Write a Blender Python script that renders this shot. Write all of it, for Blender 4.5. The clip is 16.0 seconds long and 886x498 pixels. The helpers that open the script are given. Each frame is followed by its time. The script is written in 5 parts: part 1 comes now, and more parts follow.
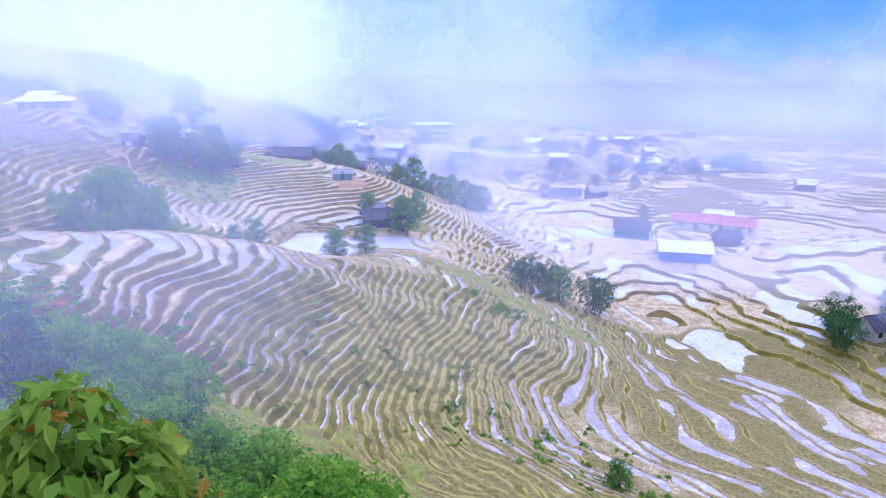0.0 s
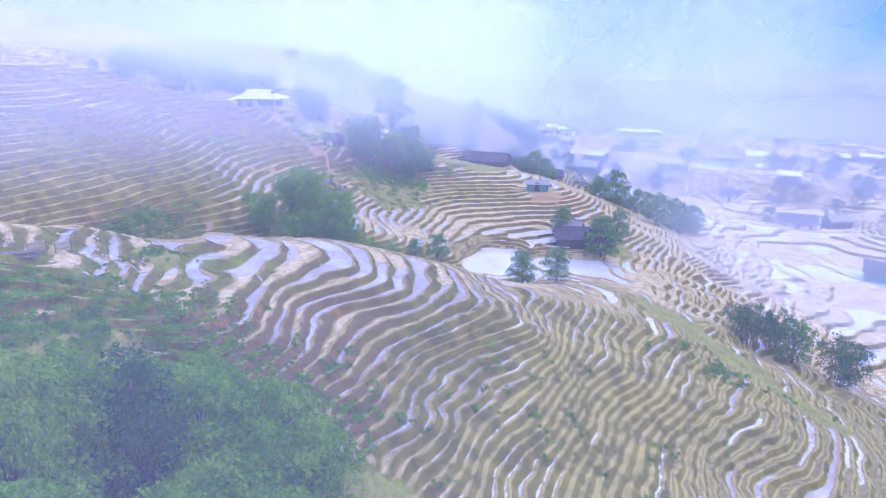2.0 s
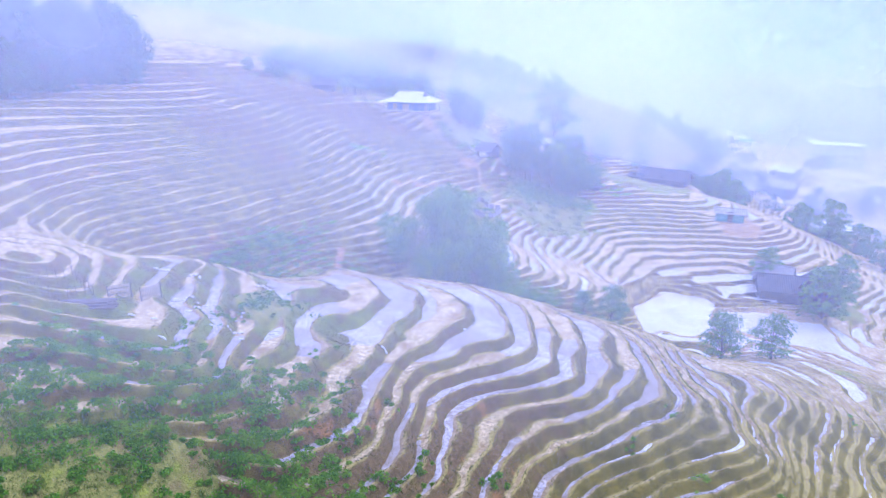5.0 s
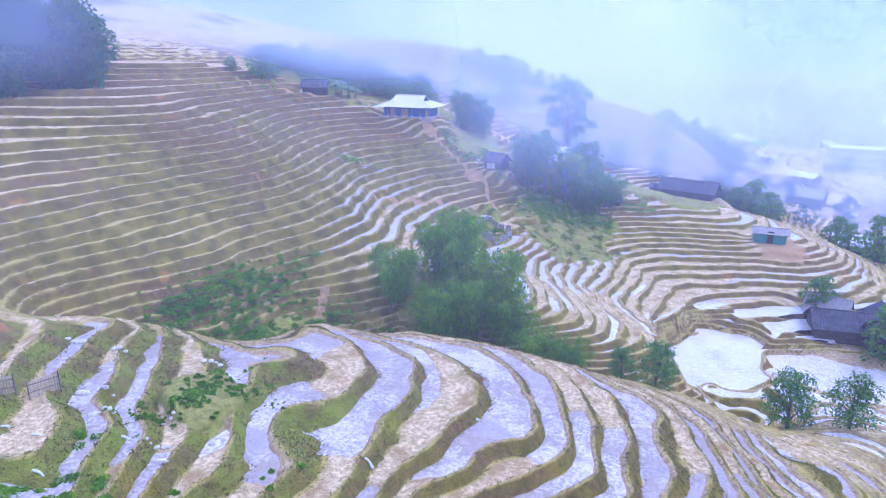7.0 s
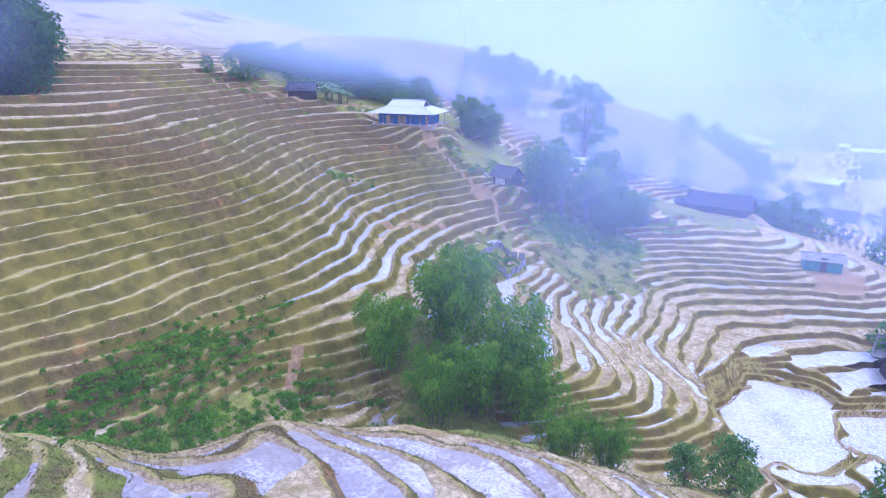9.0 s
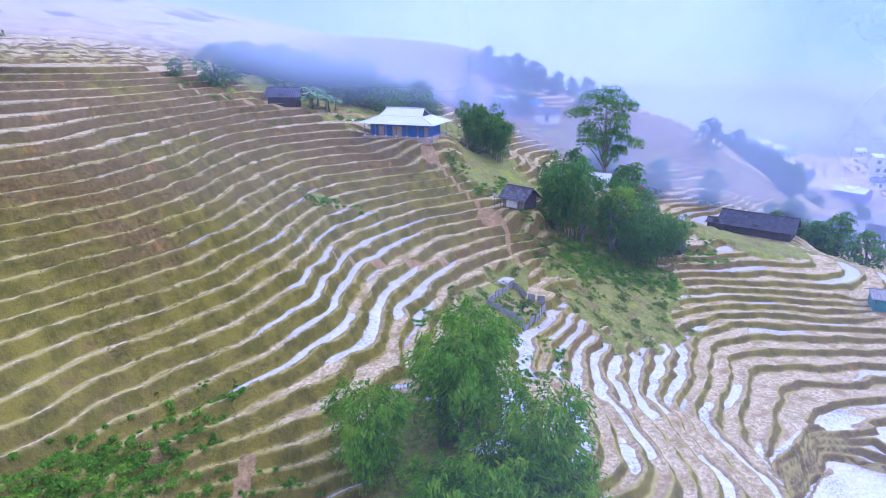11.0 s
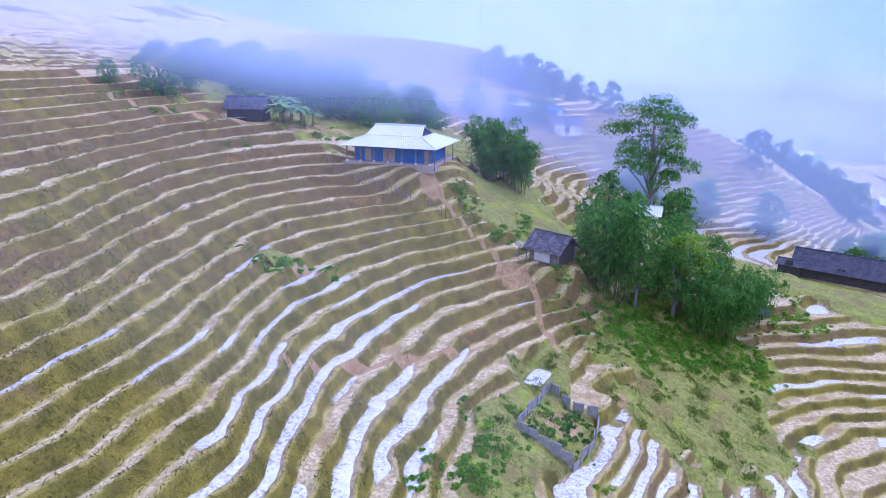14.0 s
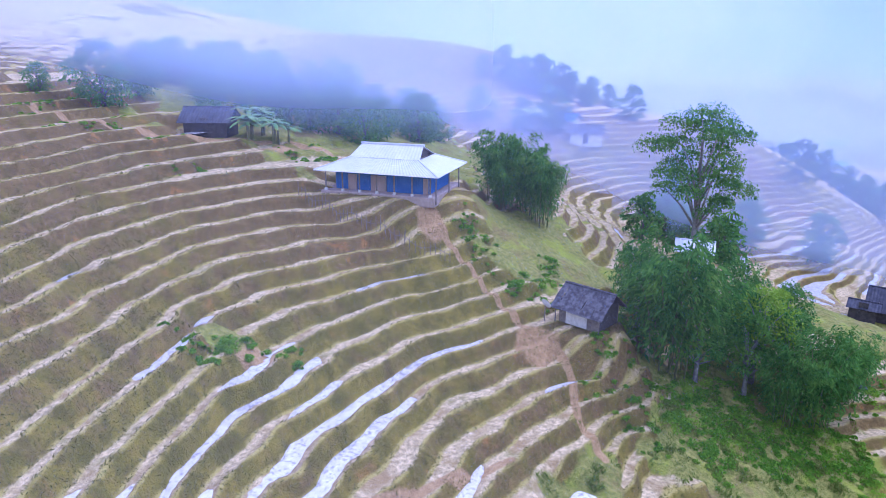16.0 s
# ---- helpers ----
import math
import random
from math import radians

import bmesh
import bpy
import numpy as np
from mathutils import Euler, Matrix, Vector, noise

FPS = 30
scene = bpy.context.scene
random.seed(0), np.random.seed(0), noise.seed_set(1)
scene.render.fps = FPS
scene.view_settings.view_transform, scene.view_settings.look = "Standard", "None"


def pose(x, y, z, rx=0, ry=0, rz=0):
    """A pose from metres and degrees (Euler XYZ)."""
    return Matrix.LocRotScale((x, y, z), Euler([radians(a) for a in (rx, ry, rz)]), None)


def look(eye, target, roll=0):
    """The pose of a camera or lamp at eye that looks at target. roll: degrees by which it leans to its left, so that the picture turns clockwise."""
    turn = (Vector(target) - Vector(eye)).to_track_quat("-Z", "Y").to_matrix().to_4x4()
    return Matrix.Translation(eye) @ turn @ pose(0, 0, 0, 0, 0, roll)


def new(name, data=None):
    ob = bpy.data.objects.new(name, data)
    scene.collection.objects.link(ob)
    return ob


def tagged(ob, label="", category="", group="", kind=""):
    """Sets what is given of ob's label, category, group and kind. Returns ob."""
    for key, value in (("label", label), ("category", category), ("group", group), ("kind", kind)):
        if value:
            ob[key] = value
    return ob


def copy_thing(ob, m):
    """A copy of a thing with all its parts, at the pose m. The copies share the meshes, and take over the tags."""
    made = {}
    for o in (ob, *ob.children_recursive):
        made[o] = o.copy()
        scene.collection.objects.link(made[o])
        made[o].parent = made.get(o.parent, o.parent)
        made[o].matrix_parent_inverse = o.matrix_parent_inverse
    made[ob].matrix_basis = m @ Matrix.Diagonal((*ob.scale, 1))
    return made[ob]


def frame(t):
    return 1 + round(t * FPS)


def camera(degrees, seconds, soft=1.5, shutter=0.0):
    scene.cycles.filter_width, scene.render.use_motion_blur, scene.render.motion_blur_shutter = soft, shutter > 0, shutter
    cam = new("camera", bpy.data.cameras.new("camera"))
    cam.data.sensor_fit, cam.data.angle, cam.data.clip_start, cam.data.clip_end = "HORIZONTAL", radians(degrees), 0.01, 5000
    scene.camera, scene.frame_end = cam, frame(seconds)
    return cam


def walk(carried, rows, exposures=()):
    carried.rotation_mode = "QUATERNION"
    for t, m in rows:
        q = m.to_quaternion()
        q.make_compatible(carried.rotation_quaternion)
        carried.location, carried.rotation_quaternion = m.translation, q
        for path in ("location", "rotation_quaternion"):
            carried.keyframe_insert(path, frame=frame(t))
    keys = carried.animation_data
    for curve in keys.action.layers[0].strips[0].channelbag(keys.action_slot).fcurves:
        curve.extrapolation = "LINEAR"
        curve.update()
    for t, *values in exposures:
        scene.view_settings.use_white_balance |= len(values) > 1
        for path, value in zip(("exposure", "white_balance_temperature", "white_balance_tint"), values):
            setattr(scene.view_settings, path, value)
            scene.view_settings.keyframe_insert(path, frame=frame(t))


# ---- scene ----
cam = camera(69.5, 16.0, 0.9)
METRES, EYE, TILT, LEAN, TURN = 110.0, 40.0, -17.0, 0.0, 0.0
ROWS = [
    (0.0, 0.0, 0.0, 0.0, 0.0, 0.0, 0.0),
    (0.5, -0.0017, 0.0281, 0.0085, 1.87, -0.01, -0.59),
    (1.0, -0.0056, 0.0559, 0.0166, 5.87, -0.04, -1.84),
    (1.5, -0.0116, 0.0824, 0.0245, 11.2, -0.26, -3.53),
    (2.0, -0.0203, 0.1078, 0.0318, 16.72, -0.64, -5.23),
    (2.5, -0.0308, 0.1316, 0.0383, 21.84, -1.09, -6.72),
    (3.0, -0.044, 0.1554, 0.0455, 26.93, -1.72, -8.21),
    (3.5, -0.0574, 0.1773, 0.0526, 28.84, -2.05, -8.77),
    (4.0, -0.0716, 0.1998, 0.0594, 29.38, -2.16, -8.91),
    (6.5, -0.1522, 0.3217, 0.0981, 29.71, -2.37, -9.09),
    (7.0, -0.1687, 0.3473, 0.1054, 29.73, -2.39, -9.08),
    (7.5, -0.1851, 0.3732, 0.1131, 29.8, -2.41, -9.07),
    (8.0, -0.2026, 0.3992, 0.1205, 29.77, -2.4, -9.05),
    (8.5, -0.2198, 0.4254, 0.1285, 29.79, -2.42, -9.08),
    (9.0, -0.2359, 0.4519, 0.1367, 29.87, -2.44, -9.07),
    (11.5, -0.3244, 0.5865, 0.1776, 29.88, -2.36, -9.02),
    (12.0, -0.3418, 0.6129, 0.1856, 29.91, -2.37, -9.01),
    (12.5, -0.3595, 0.6393, 0.1939, 29.92, -2.38, -9.06),
    (13.0, -0.3782, 0.6679, 0.2027, 29.96, -2.39, -9.07),
    (13.5, -0.3947, 0.693, 0.2101, 29.99, -2.36, -9.07),
    (14.0, -0.4122, 0.7201, 0.2189, 30.03, -2.4, -9.1),
    (14.5, -0.4297, 0.7472, 0.2276, 30.09, -2.44, -9.11),
    (15.0, -0.4477, 0.7744, 0.2361, 30.1, -2.44, -9.12),
    (15.5, -0.4652, 0.8017, 0.2443, 30.17, -2.43, -9.08),
    (16.0, -0.4828, 0.829, 0.2528, 30.22, -2.41, -9.07),
]
walk(cam, [(t, pose(0, 0, EYE, TILT, LEAN, TURN) @ pose(METRES * x, METRES * y, METRES * z, 90 + pitch, roll, yaw)) for t, x, y, z, yaw, pitch, roll in ROWS],
     [(0.0, 0.22, 4800, 39), (4.0, 0.1, 4950, 33), (7.0, 0.22, 4650, 38), (9.0, 0.22, 4650, 37), (12.0, 0.22, 4650, 40), (16.0, 0.19, 4650, 40)])
# ---------------------------------------------------------------- light
world = bpy.data.worlds.new("overcast")
scene.world = world
world.use_nodes = True
wn, wl = world.node_tree.nodes, world.node_tree.links
wn.clear()
w_out = wn.new("ShaderNodeOutputWorld")
w_bg = wn.new("ShaderNodeBackground")
w_sky = wn.new("ShaderNodeTexSky")
w_sky.sky_type, w_sky.sun_disc = "NISHITA", False
w_sky.sun_elevation, w_sky.sun_rotation = radians(52), radians(25)
w_sky.air_density, w_sky.dust_density, w_sky.altitude = 1.0, 4.0, 900
# a high cloud cover whitens the clear sky
w_mix = wn.new("ShaderNodeMixRGB")
w_mix.inputs["Fac"].default_value = 0.6
w_mix.inputs["Color2"].default_value = (9.7, 10.0, 10.7, 1)
wl.new(w_sky.outputs[0], w_mix.inputs["Color1"])
wl.new(w_mix.outputs[0], w_bg.inputs["Color"])
w_bg.inputs["Strength"].default_value = 0.15
wl.new(w_bg.outputs[0], w_out.inputs["Surface"])

sun = new("sun", bpy.data.lights.new("sun", "SUN"))
sun.data.energy, sun.data.angle, sun.data.color = 1.0, radians(14), (1.0, 0.96, 0.9)
sun.matrix_world = look((60, 120, 160), (0, 0, 0))
scene.view_settings.exposure = 0.0
scene.cycles.transparent_max_bounces = 32


# ---------------------------------------------------------------- materials
def srgb(r, g, b):
    return tuple((v / 255 / 12.92) if v / 255 <= 0.04045 else ((v / 255 + 0.055) / 1.055) ** 2.4 for v in (r, g, b)) + (1,)


class Mat:
    """A small wrapper round a node material."""

    def __init__(self, name, rough=0.8, metal=0.0, spec=0.4):
        self.m = bpy.data.materials.new(name)
        self.m.use_nodes = True
        self.t = self.m.node_tree
        self.n, self.l = self.t.nodes, self.t.links
        self.b = self.n["Principled BSDF"]
        self.b.inputs["Roughness"].default_value = rough
        self.b.inputs["Metallic"].default_value = metal
        self.b.inputs["Specular IOR Level"].default_value = spec
        self.pos = self.n.new("ShaderNodeNewGeometry").outputs["Position"]
        self.tc = self.n.new("ShaderNodeTexCoord").outputs["Object"]

    def node(self, kind, **inputs):
        nd = self.n.new(kind)
        for k, v in inputs.items():
            self.put(nd.inputs[k], v)
        return nd

    def put(self, socket, v):
        if isinstance(v, bpy.types.NodeSocket):
            self.l.new(v, socket)
        else:
            socket.default_value = v

    def noise(self, scale, detail=4, where=None, rough=0.6):
        nd = self.node("ShaderNodeTexNoise", Scale=scale, Detail=detail, Roughness=rough)
        self.l.new(where or self.pos, nd.inputs["Vector"])
        return nd.outputs["Fac"]

    def ramp(self, fac, lo, hi):
        nd = self.node("ShaderNodeMapRange")
        nd.interpolation_type = "SMOOTHSTEP"
        self.put(nd.inputs["Value"], fac)
        nd.inputs["From Min"].default_value, nd.inputs["From Max"].default_value = lo, hi
        return nd.outputs["Result"]

    def mix(self, fac, a, b, kind="MIX"):
        nd = self.n.new("ShaderNodeMixRGB")
        nd.blend_type = kind
        self.put(nd.inputs["Fac"], fac)
        self.put(nd.inputs["Color1"], a)
        self.put(nd.inputs["Color2"], b)
        return nd.outputs["Color"]

    def math(self, op, a, b=0.0):
        nd = self.n.new("ShaderNodeMath")
        nd.operation = op
        self.put(nd.inputs[0], a)
        self.put(nd.inputs[1], b)
        return nd.outputs[0]

    def attr(self, name):
        nd = self.n.new("ShaderNodeAttribute")
        nd.attribute_name = name
        return nd.outputs["Fac"]

    def rand(self):
        return self.n.new("ShaderNodeObjectInfo").outputs["Random"]

    def island(self):
        return self.n.new("ShaderNodeNewGeometry").outputs["Random Per Island"]

    def bump(self, height, strength=0.4, distance=0.05):
        nd = self.node("ShaderNodeBump", Strength=strength, Distance=distance)
        self.l.new(height, nd.inputs["Height"])
        self.l.new(nd.outputs[0], self.b.inputs["Normal"])

    def color(self, c):
        self.put(self.b.inputs["Base Color"], c)
        return self


def plain(name, a, b, scale=3.0, rough=0.8, metal=0.0, spec=0.4, bump=0.3, local=False, fine=18.0):
    """Two tones in broad patches and fine grain, with a light relief."""
    m = Mat(name, rough, metal, spec)
    w = m.tc if local else m.pos
    broad, grain = m.noise(scale, 4, w), m.noise(scale * fine / 3, 3, w)
    c = m.mix(m.ramp(broad, 0.35, 0.65), a, b)
    c = m.mix(m.math("MULTIPLY", m.ramp(grain, 0.3, 0.75), 0.35), c, (a[0] * 0.45, a[1] * 0.45, a[2] * 0.45, 1))
    m.color(c)
    if bump:
        m.bump(grain, bump, 0.03)
    return m.m


def leaf_mat(name, dark, light, tip, yellow=0.0, gap=0.6):
    """Leaves: each clump its own tone, pale where new, painted dark gaps between sprays, some light through them."""
    m = Mat(name, 0.55, 0, 0.14)
    isl = m.island()
    c = m.mix(isl, dark, light)
    c = m.mix(m.math("MULTIPLY", m.ramp(m.noise(0.55, 2), 0.45, 0.75), 0.7), c, tip)
    # noise patches put the shade of gaps between sprays into the leaf colour
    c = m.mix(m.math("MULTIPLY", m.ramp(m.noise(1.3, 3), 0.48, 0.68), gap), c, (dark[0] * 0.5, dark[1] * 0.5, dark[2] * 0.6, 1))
    if yellow:
        c = m.mix(m.math("LESS_THAN", m.math("FRACT", m.math("MULTIPLY", isl, 17.3)), yellow), c, (0.5, 0.28, 0.03, 1))
    m.color(c)
    m.b.inputs["Transmission Weight"].default_value = 0.0
    tr = m.node("ShaderNodeBsdfTranslucent")
    m.l.new(c, tr.inputs["Color"])
    mx = m.node("ShaderNodeMixShader", Fac=0.5)
    m.l.new(m.b.outputs[0], mx.inputs[1])
    m.l.new(tr.outputs[0], mx.inputs[2])
    m.l.new(mx.outputs[0], m.n["Material Output"].inputs["Surface"])
    return m.m


def ground_mat():
    """Terraced soil: stubble and mud on the treads, grass and bare earth on the risers."""
    m = Mat("terrace_soil", 0.9, 0, 0.3)
    tread, grass, wet = m.attr("tread"), m.attr("grass"), m.attr("wet")
    n1, n2, n3, n4 = m.noise(0.09, 5), m.noise(0.55, 5), m.noise(3.2, 4), m.noise(11.0, 3)
    straw = m.mix(m.ramp(n3, 0.3, 0.7), (0.34, 0.29, 0.21, 1), (0.64, 0.57, 0.47, 1))
    straw = m.mix(m.ramp(n2, 0.45, 0.68), straw, (0.31, 0.24, 0.15, 1))
    straw = m.mix(m.math("MULTIPLY", m.ramp(m.noise(6.0, 4, None, 0.7), 0.52, 0.66), 0.6), straw, (0.17, 0.125, 0.075, 1))
    straw = m.mix(m.math("MULTIPLY", m.ramp(m.noise(0.35, 5, None, 0.65), 0.55, 0.7), 0.6), straw, (0.20, 0.20, 0.07, 1))
    straw = m.mix(m.math("MULTIPLY", m.ramp(grass, 0.98, 1.25), 0.85), straw, m.mix(m.ramp(n3, 0.3, 0.7), (0.11, 0.11, 0.03, 1), (0.22, 0.20, 0.065, 1)))
    mud = m.mix(m.ramp(n3, 0.35, 0.65), (0.22, 0.17, 0.13, 1), (0.38, 0.32, 0.27, 1))
    top = m.mix(m.math("MULTIPLY", wet, 0.8), straw, mud)
    green = m.mix(m.ramp(n2, 0.35, 0.65), (0.115, 0.115, 0.016, 1), (0.22, 0.20, 0.03, 1))
    green = m.mix(m.math("MULTIPLY", m.ramp(m.noise(0.22, 4), 0.3, 0.45), m.math("MULTIPLY", m.attr("spur"), 0.8)), green, (0.17, 0.26, 0.025, 1))
    earth = m.mix(m.ramp(n3, 0.3, 0.7), (0.12, 0.088, 0.042, 1), (0.21, 0.155, 0.075, 1))
    earth = m.mix(m.math("MULTIPLY", m.ramp(m.noise(0.45, 4), 0.60, 0.70), 0.75), earth, (0.36, 0.19, 0.07, 1))
    side = m.mix(m.ramp(m.math("ADD", m.math("MULTIPLY", grass, 0.4), m.math("ADD", m.math("MULTIPLY", n1, 0.5), m.math("MULTIPLY", m.noise(0.7, 4), 0.6))), 0.60, 0.86), earth, green)
    patch = m.noise(0.8, 5, None, 0.7)
    side = m.mix(m.math("MULTIPLY", m.ramp(patch, 0.52, 0.66), 0.5), side, (0.075, 0.07, 0.025, 1))
    side = m.mix(m.math("MULTIPLY", m.ramp(n4, 0.4, 0.8), 0.45), side, (0.05, 0.05, 0.02, 1))
    # run-off streaks down the banks
    down = m.node("ShaderNodeMapping", Scale=(5.0, 5.0, 0.5))
    m.l.new(m.pos, down.inputs["Vector"])
    side = m.mix(m.math("MULTIPLY", m.ramp(m.noise(1.0, 4, down.outputs[0], 0.7), 0.48, 0.66), 0.3), side, (0.25, 0.19, 0.09, 1))
    ragged = m.math("MULTIPLY", m.math("SUBTRACT", m.noise(2.4, 4), 0.5), 0.35)
    c = m.mix(m.ramp(m.math("ADD", tread, ragged), -0.04, 0.10), side, top)
    # a grassy rim along the edge
    rim = m.math("MULTIPLY", m.ramp(tread, -0.16, -0.02), m.math("SUBTRACT", 1.0, m.ramp(tread, 0.02, 0.22)))
    c = m.mix(m.math("MULTIPLY", rim, m.ramp(n2, 0.35, 0.6)), c, (0.36, 0.33, 0.13, 1))
    wild = m.attr("wild")
    meadow = m.mix(m.ramp(n3, 0.3, 0.7), (0.14, 0.17, 0.04, 1), (0.27, 0.28, 0.09, 1))
    meadow = m.mix(m.ramp(n2, 0.5, 0.7), meadow, (0.25, 0.31, 0.045, 1))
    meadow = m.mix(m.math("MULTIPLY", m.ramp(m.noise(0.28, 5), 0.52, 0.66), 0.65), meadow, (0.2, 0.15, 0.085, 1))
    c = m.mix(m.ramp(m.math("ADD", wild, m.math("MULTIPLY", m.math("SUBTRACT", n2, 0.5), 0.9)), 0.42, 0.62), c, meadow)
    bare = m.attr("bare")
    clay = m.mix(m.ramp(n3, 0.3, 0.7), (0.29, 0.20, 0.125, 1), (0.40, 0.30, 0.20, 1))
    c = m.mix(m.ramp(m.math("ADD", bare, m.math("MULTIPLY", m.math("SUBTRACT", n2, 0.5), 0.7)), 0.4, 0.62), c, clay)
    c = m.mix(1.0, c, (1.38, 1.23, 0.80, 1), "MULTIPLY")
    m.color(c)
    h = m.math("ADD", m.math("MULTIPLY", n3, 0.7), m.math("MULTIPLY", n4, 0.5))
    m.bump(h, 0.9, 0.2)
    return m.m


def water_mat(name="paddy_water", stubble=0.0):
    """Thin standing water over mud: a weak mirror of the sky, its paleness painted into the base, broken by clods and
    stubble.
    """
    m = Mat(name, 0.12, 0, 0.5)
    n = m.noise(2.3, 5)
    # pale tones put the sky's reflection into the base colour of muddy water
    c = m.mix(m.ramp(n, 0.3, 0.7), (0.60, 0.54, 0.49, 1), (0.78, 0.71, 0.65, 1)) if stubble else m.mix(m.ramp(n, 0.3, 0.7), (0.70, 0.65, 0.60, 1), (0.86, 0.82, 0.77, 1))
    clod = m.ramp(m.math("ADD", m.noise(4.5, 5, None, 0.7), m.math("MULTIPLY", m.math("SUBTRACT", m.noise(0.3, 3), 0.5), 0.35)), 0.50 - stubble, 0.62 - stubble * 0.6)
    c = m.mix(clod, c, (0.36, 0.32, 0.30, 1))
    shoal = m.ramp(m.math("ADD", m.noise(0.33, 4, None, 0.6), m.math("MULTIPLY", m.math("SUBTRACT", m.noise(1.7, 4, None, 0.7), 0.5), 0.5)), 0.52 - stubble, 0.60 - stubble * 0.5)
    if stubble:
        c = m.mix(m.math("MULTIPLY", m.ramp(m.noise(0.16, 3), 0.5, 0.62), 0.55), c, (0.33, 0.27, 0.25, 1))
        c = m.mix(m.math("MULTIPLY", shoal, 0.8), c, m.mix(n, (0.26, 0.20, 0.14, 1), (0.46, 0.39, 0.31, 1)))
        clod = m.math("MAXIMUM", clod, shoal)
    m.color(c)
    m.put(m.b.inputs["Roughness"], m.math("ADD", m.math("MULTIPLY", clod, 0.6), 0.10))
    m.b.inputs["Coat Weight"].default_value = 0.3 if stubble else 0.55
    m.b.inputs["Coat Roughness"].default_value = 0.08
    m.bump(m.math("ADD", m.noise(9.0, 2), m.math("MULTIPLY", clod, 1.5)), 0.15, 0.03)
    return m.m


def mist_mat(name, tint, density, scale, lo, hi):
    """Drifting mist: scatters the daylight on both sides, thinning in wisps."""
    m = Mat(name)
    dif, tr, cl = m.n.new("ShaderNodeBsdfDiffuse"), m.n.new("ShaderNodeBsdfTranslucent"), m.n.new("ShaderNodeBsdfTransparent")
    dif.inputs["Color"].default_value = tr.inputs["Color"].default_value = tint
    # droplets have no face of their own: what they scatter comes from the sky above
    for nd, up in ((dif, 1.0), (tr, -1.0)):
        way = m.n.new("ShaderNodeCombineXYZ")
        way.inputs["Z"].default_value = up
        m.l.new(way.outputs[0], nd.inputs["Normal"])
    both, out = m.n.new("ShaderNodeAddShader"), m.n.new("ShaderNodeMixShader")
    m.l.new(dif.outputs[0], both.inputs[0])
    m.l.new(tr.outputs[0], both.inputs[1])
    wisp = m.ramp(m.noise(scale, 5, None, 0.55), lo, hi)
    m.l.new(m.math("MULTIPLY", m.math("MULTIPLY", wisp, m.attr("body")), density), out.inputs["Fac"])
    m.l.new(cl.outputs[0], out.inputs[1])
    m.l.new(both.outputs[0], out.inputs[2])
    m.l.new(out.outputs[0], m.n["Material Output"].inputs["Surface"])
    m.n.remove(m.b)
    return m.m


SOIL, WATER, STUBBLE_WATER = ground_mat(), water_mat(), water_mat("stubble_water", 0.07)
BARK = plain("bark", (0.11, 0.085, 0.06, 1), (0.2, 0.17, 0.13, 1), 4)
PALE_BARK = plain("pale_bark", (0.34, 0.33, 0.3, 1), (0.2, 0.19, 0.17, 1), 5)
CULM = plain("bamboo_culm", (0.16, 0.2, 0.06, 1), (0.3, 0.28, 0.12, 1), 2)
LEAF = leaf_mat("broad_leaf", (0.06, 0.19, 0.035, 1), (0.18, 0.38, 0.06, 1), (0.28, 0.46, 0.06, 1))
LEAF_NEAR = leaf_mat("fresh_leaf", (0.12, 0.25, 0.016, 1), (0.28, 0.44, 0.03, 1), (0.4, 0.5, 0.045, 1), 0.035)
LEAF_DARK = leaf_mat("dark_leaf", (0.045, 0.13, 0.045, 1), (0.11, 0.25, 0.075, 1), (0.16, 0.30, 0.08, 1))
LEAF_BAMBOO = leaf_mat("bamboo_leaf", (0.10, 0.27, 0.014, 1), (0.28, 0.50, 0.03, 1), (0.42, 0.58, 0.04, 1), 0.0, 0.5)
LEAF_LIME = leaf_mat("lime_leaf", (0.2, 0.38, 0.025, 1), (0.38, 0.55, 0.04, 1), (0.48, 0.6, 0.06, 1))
SHEET_WHITE = plain("white_sheet_roof", (0.72, 0.73, 0.74, 1), (0.8, 0.8, 0.8, 1), 0.8, 0.45, 0.0, 0.5, 0.1, True)
THATCH = plain("weathered_roof", (0.075, 0.068, 0.075, 1), (0.2, 0.19, 0.2, 1), 2.5, 0.9, 0, 0.3, 0.5, True)
DARK_TILE = plain("dark_tile_roof", (0.045, 0.045, 0.06, 1), (0.085, 0.085, 0.105, 1), 1.6, 0.7, 0, 0.4, 0.3, True)
BOARD = plain("dark_board", (0.06, 0.055, 0.06, 1), (0.11, 0.095, 0.09, 1), 3, 0.8, 0, 0.3, 0.3, True)
BLUE_BOARD = plain("blue_painted_board", (0.03, 0.15, 0.50, 1), (0.05, 0.2, 0.58, 1), 2, 0.6, 0, 0.4, 0.2, True)
MUD_WALL = plain("rammed_earth_wall", (0.42, 0.33, 0.27, 1), (0.52, 0.42, 0.36, 1), 1.2, 0.95, 0, 0.2, 0.3, True)
PLASTER = plain("white_plaster", (0.7, 0.68, 0.62, 1), (0.8, 0.78, 0.72, 1), 0.6, 0.8, 0, 0.3, 0.1, True)
RED_ROOF = plain("red_sheet_roof", (0.5, 0.12, 0.09, 1), (0.58, 0.17, 0.14, 1), 0.5, 0.5, 0, 0.4, 0.1, True)
TEAL = plain("teal_sheet", (0.06, 0.25, 0.28, 1), (0.09, 0.33, 0.34, 1), 1.0, 0.5, 0, 0.4, 0.1, True)
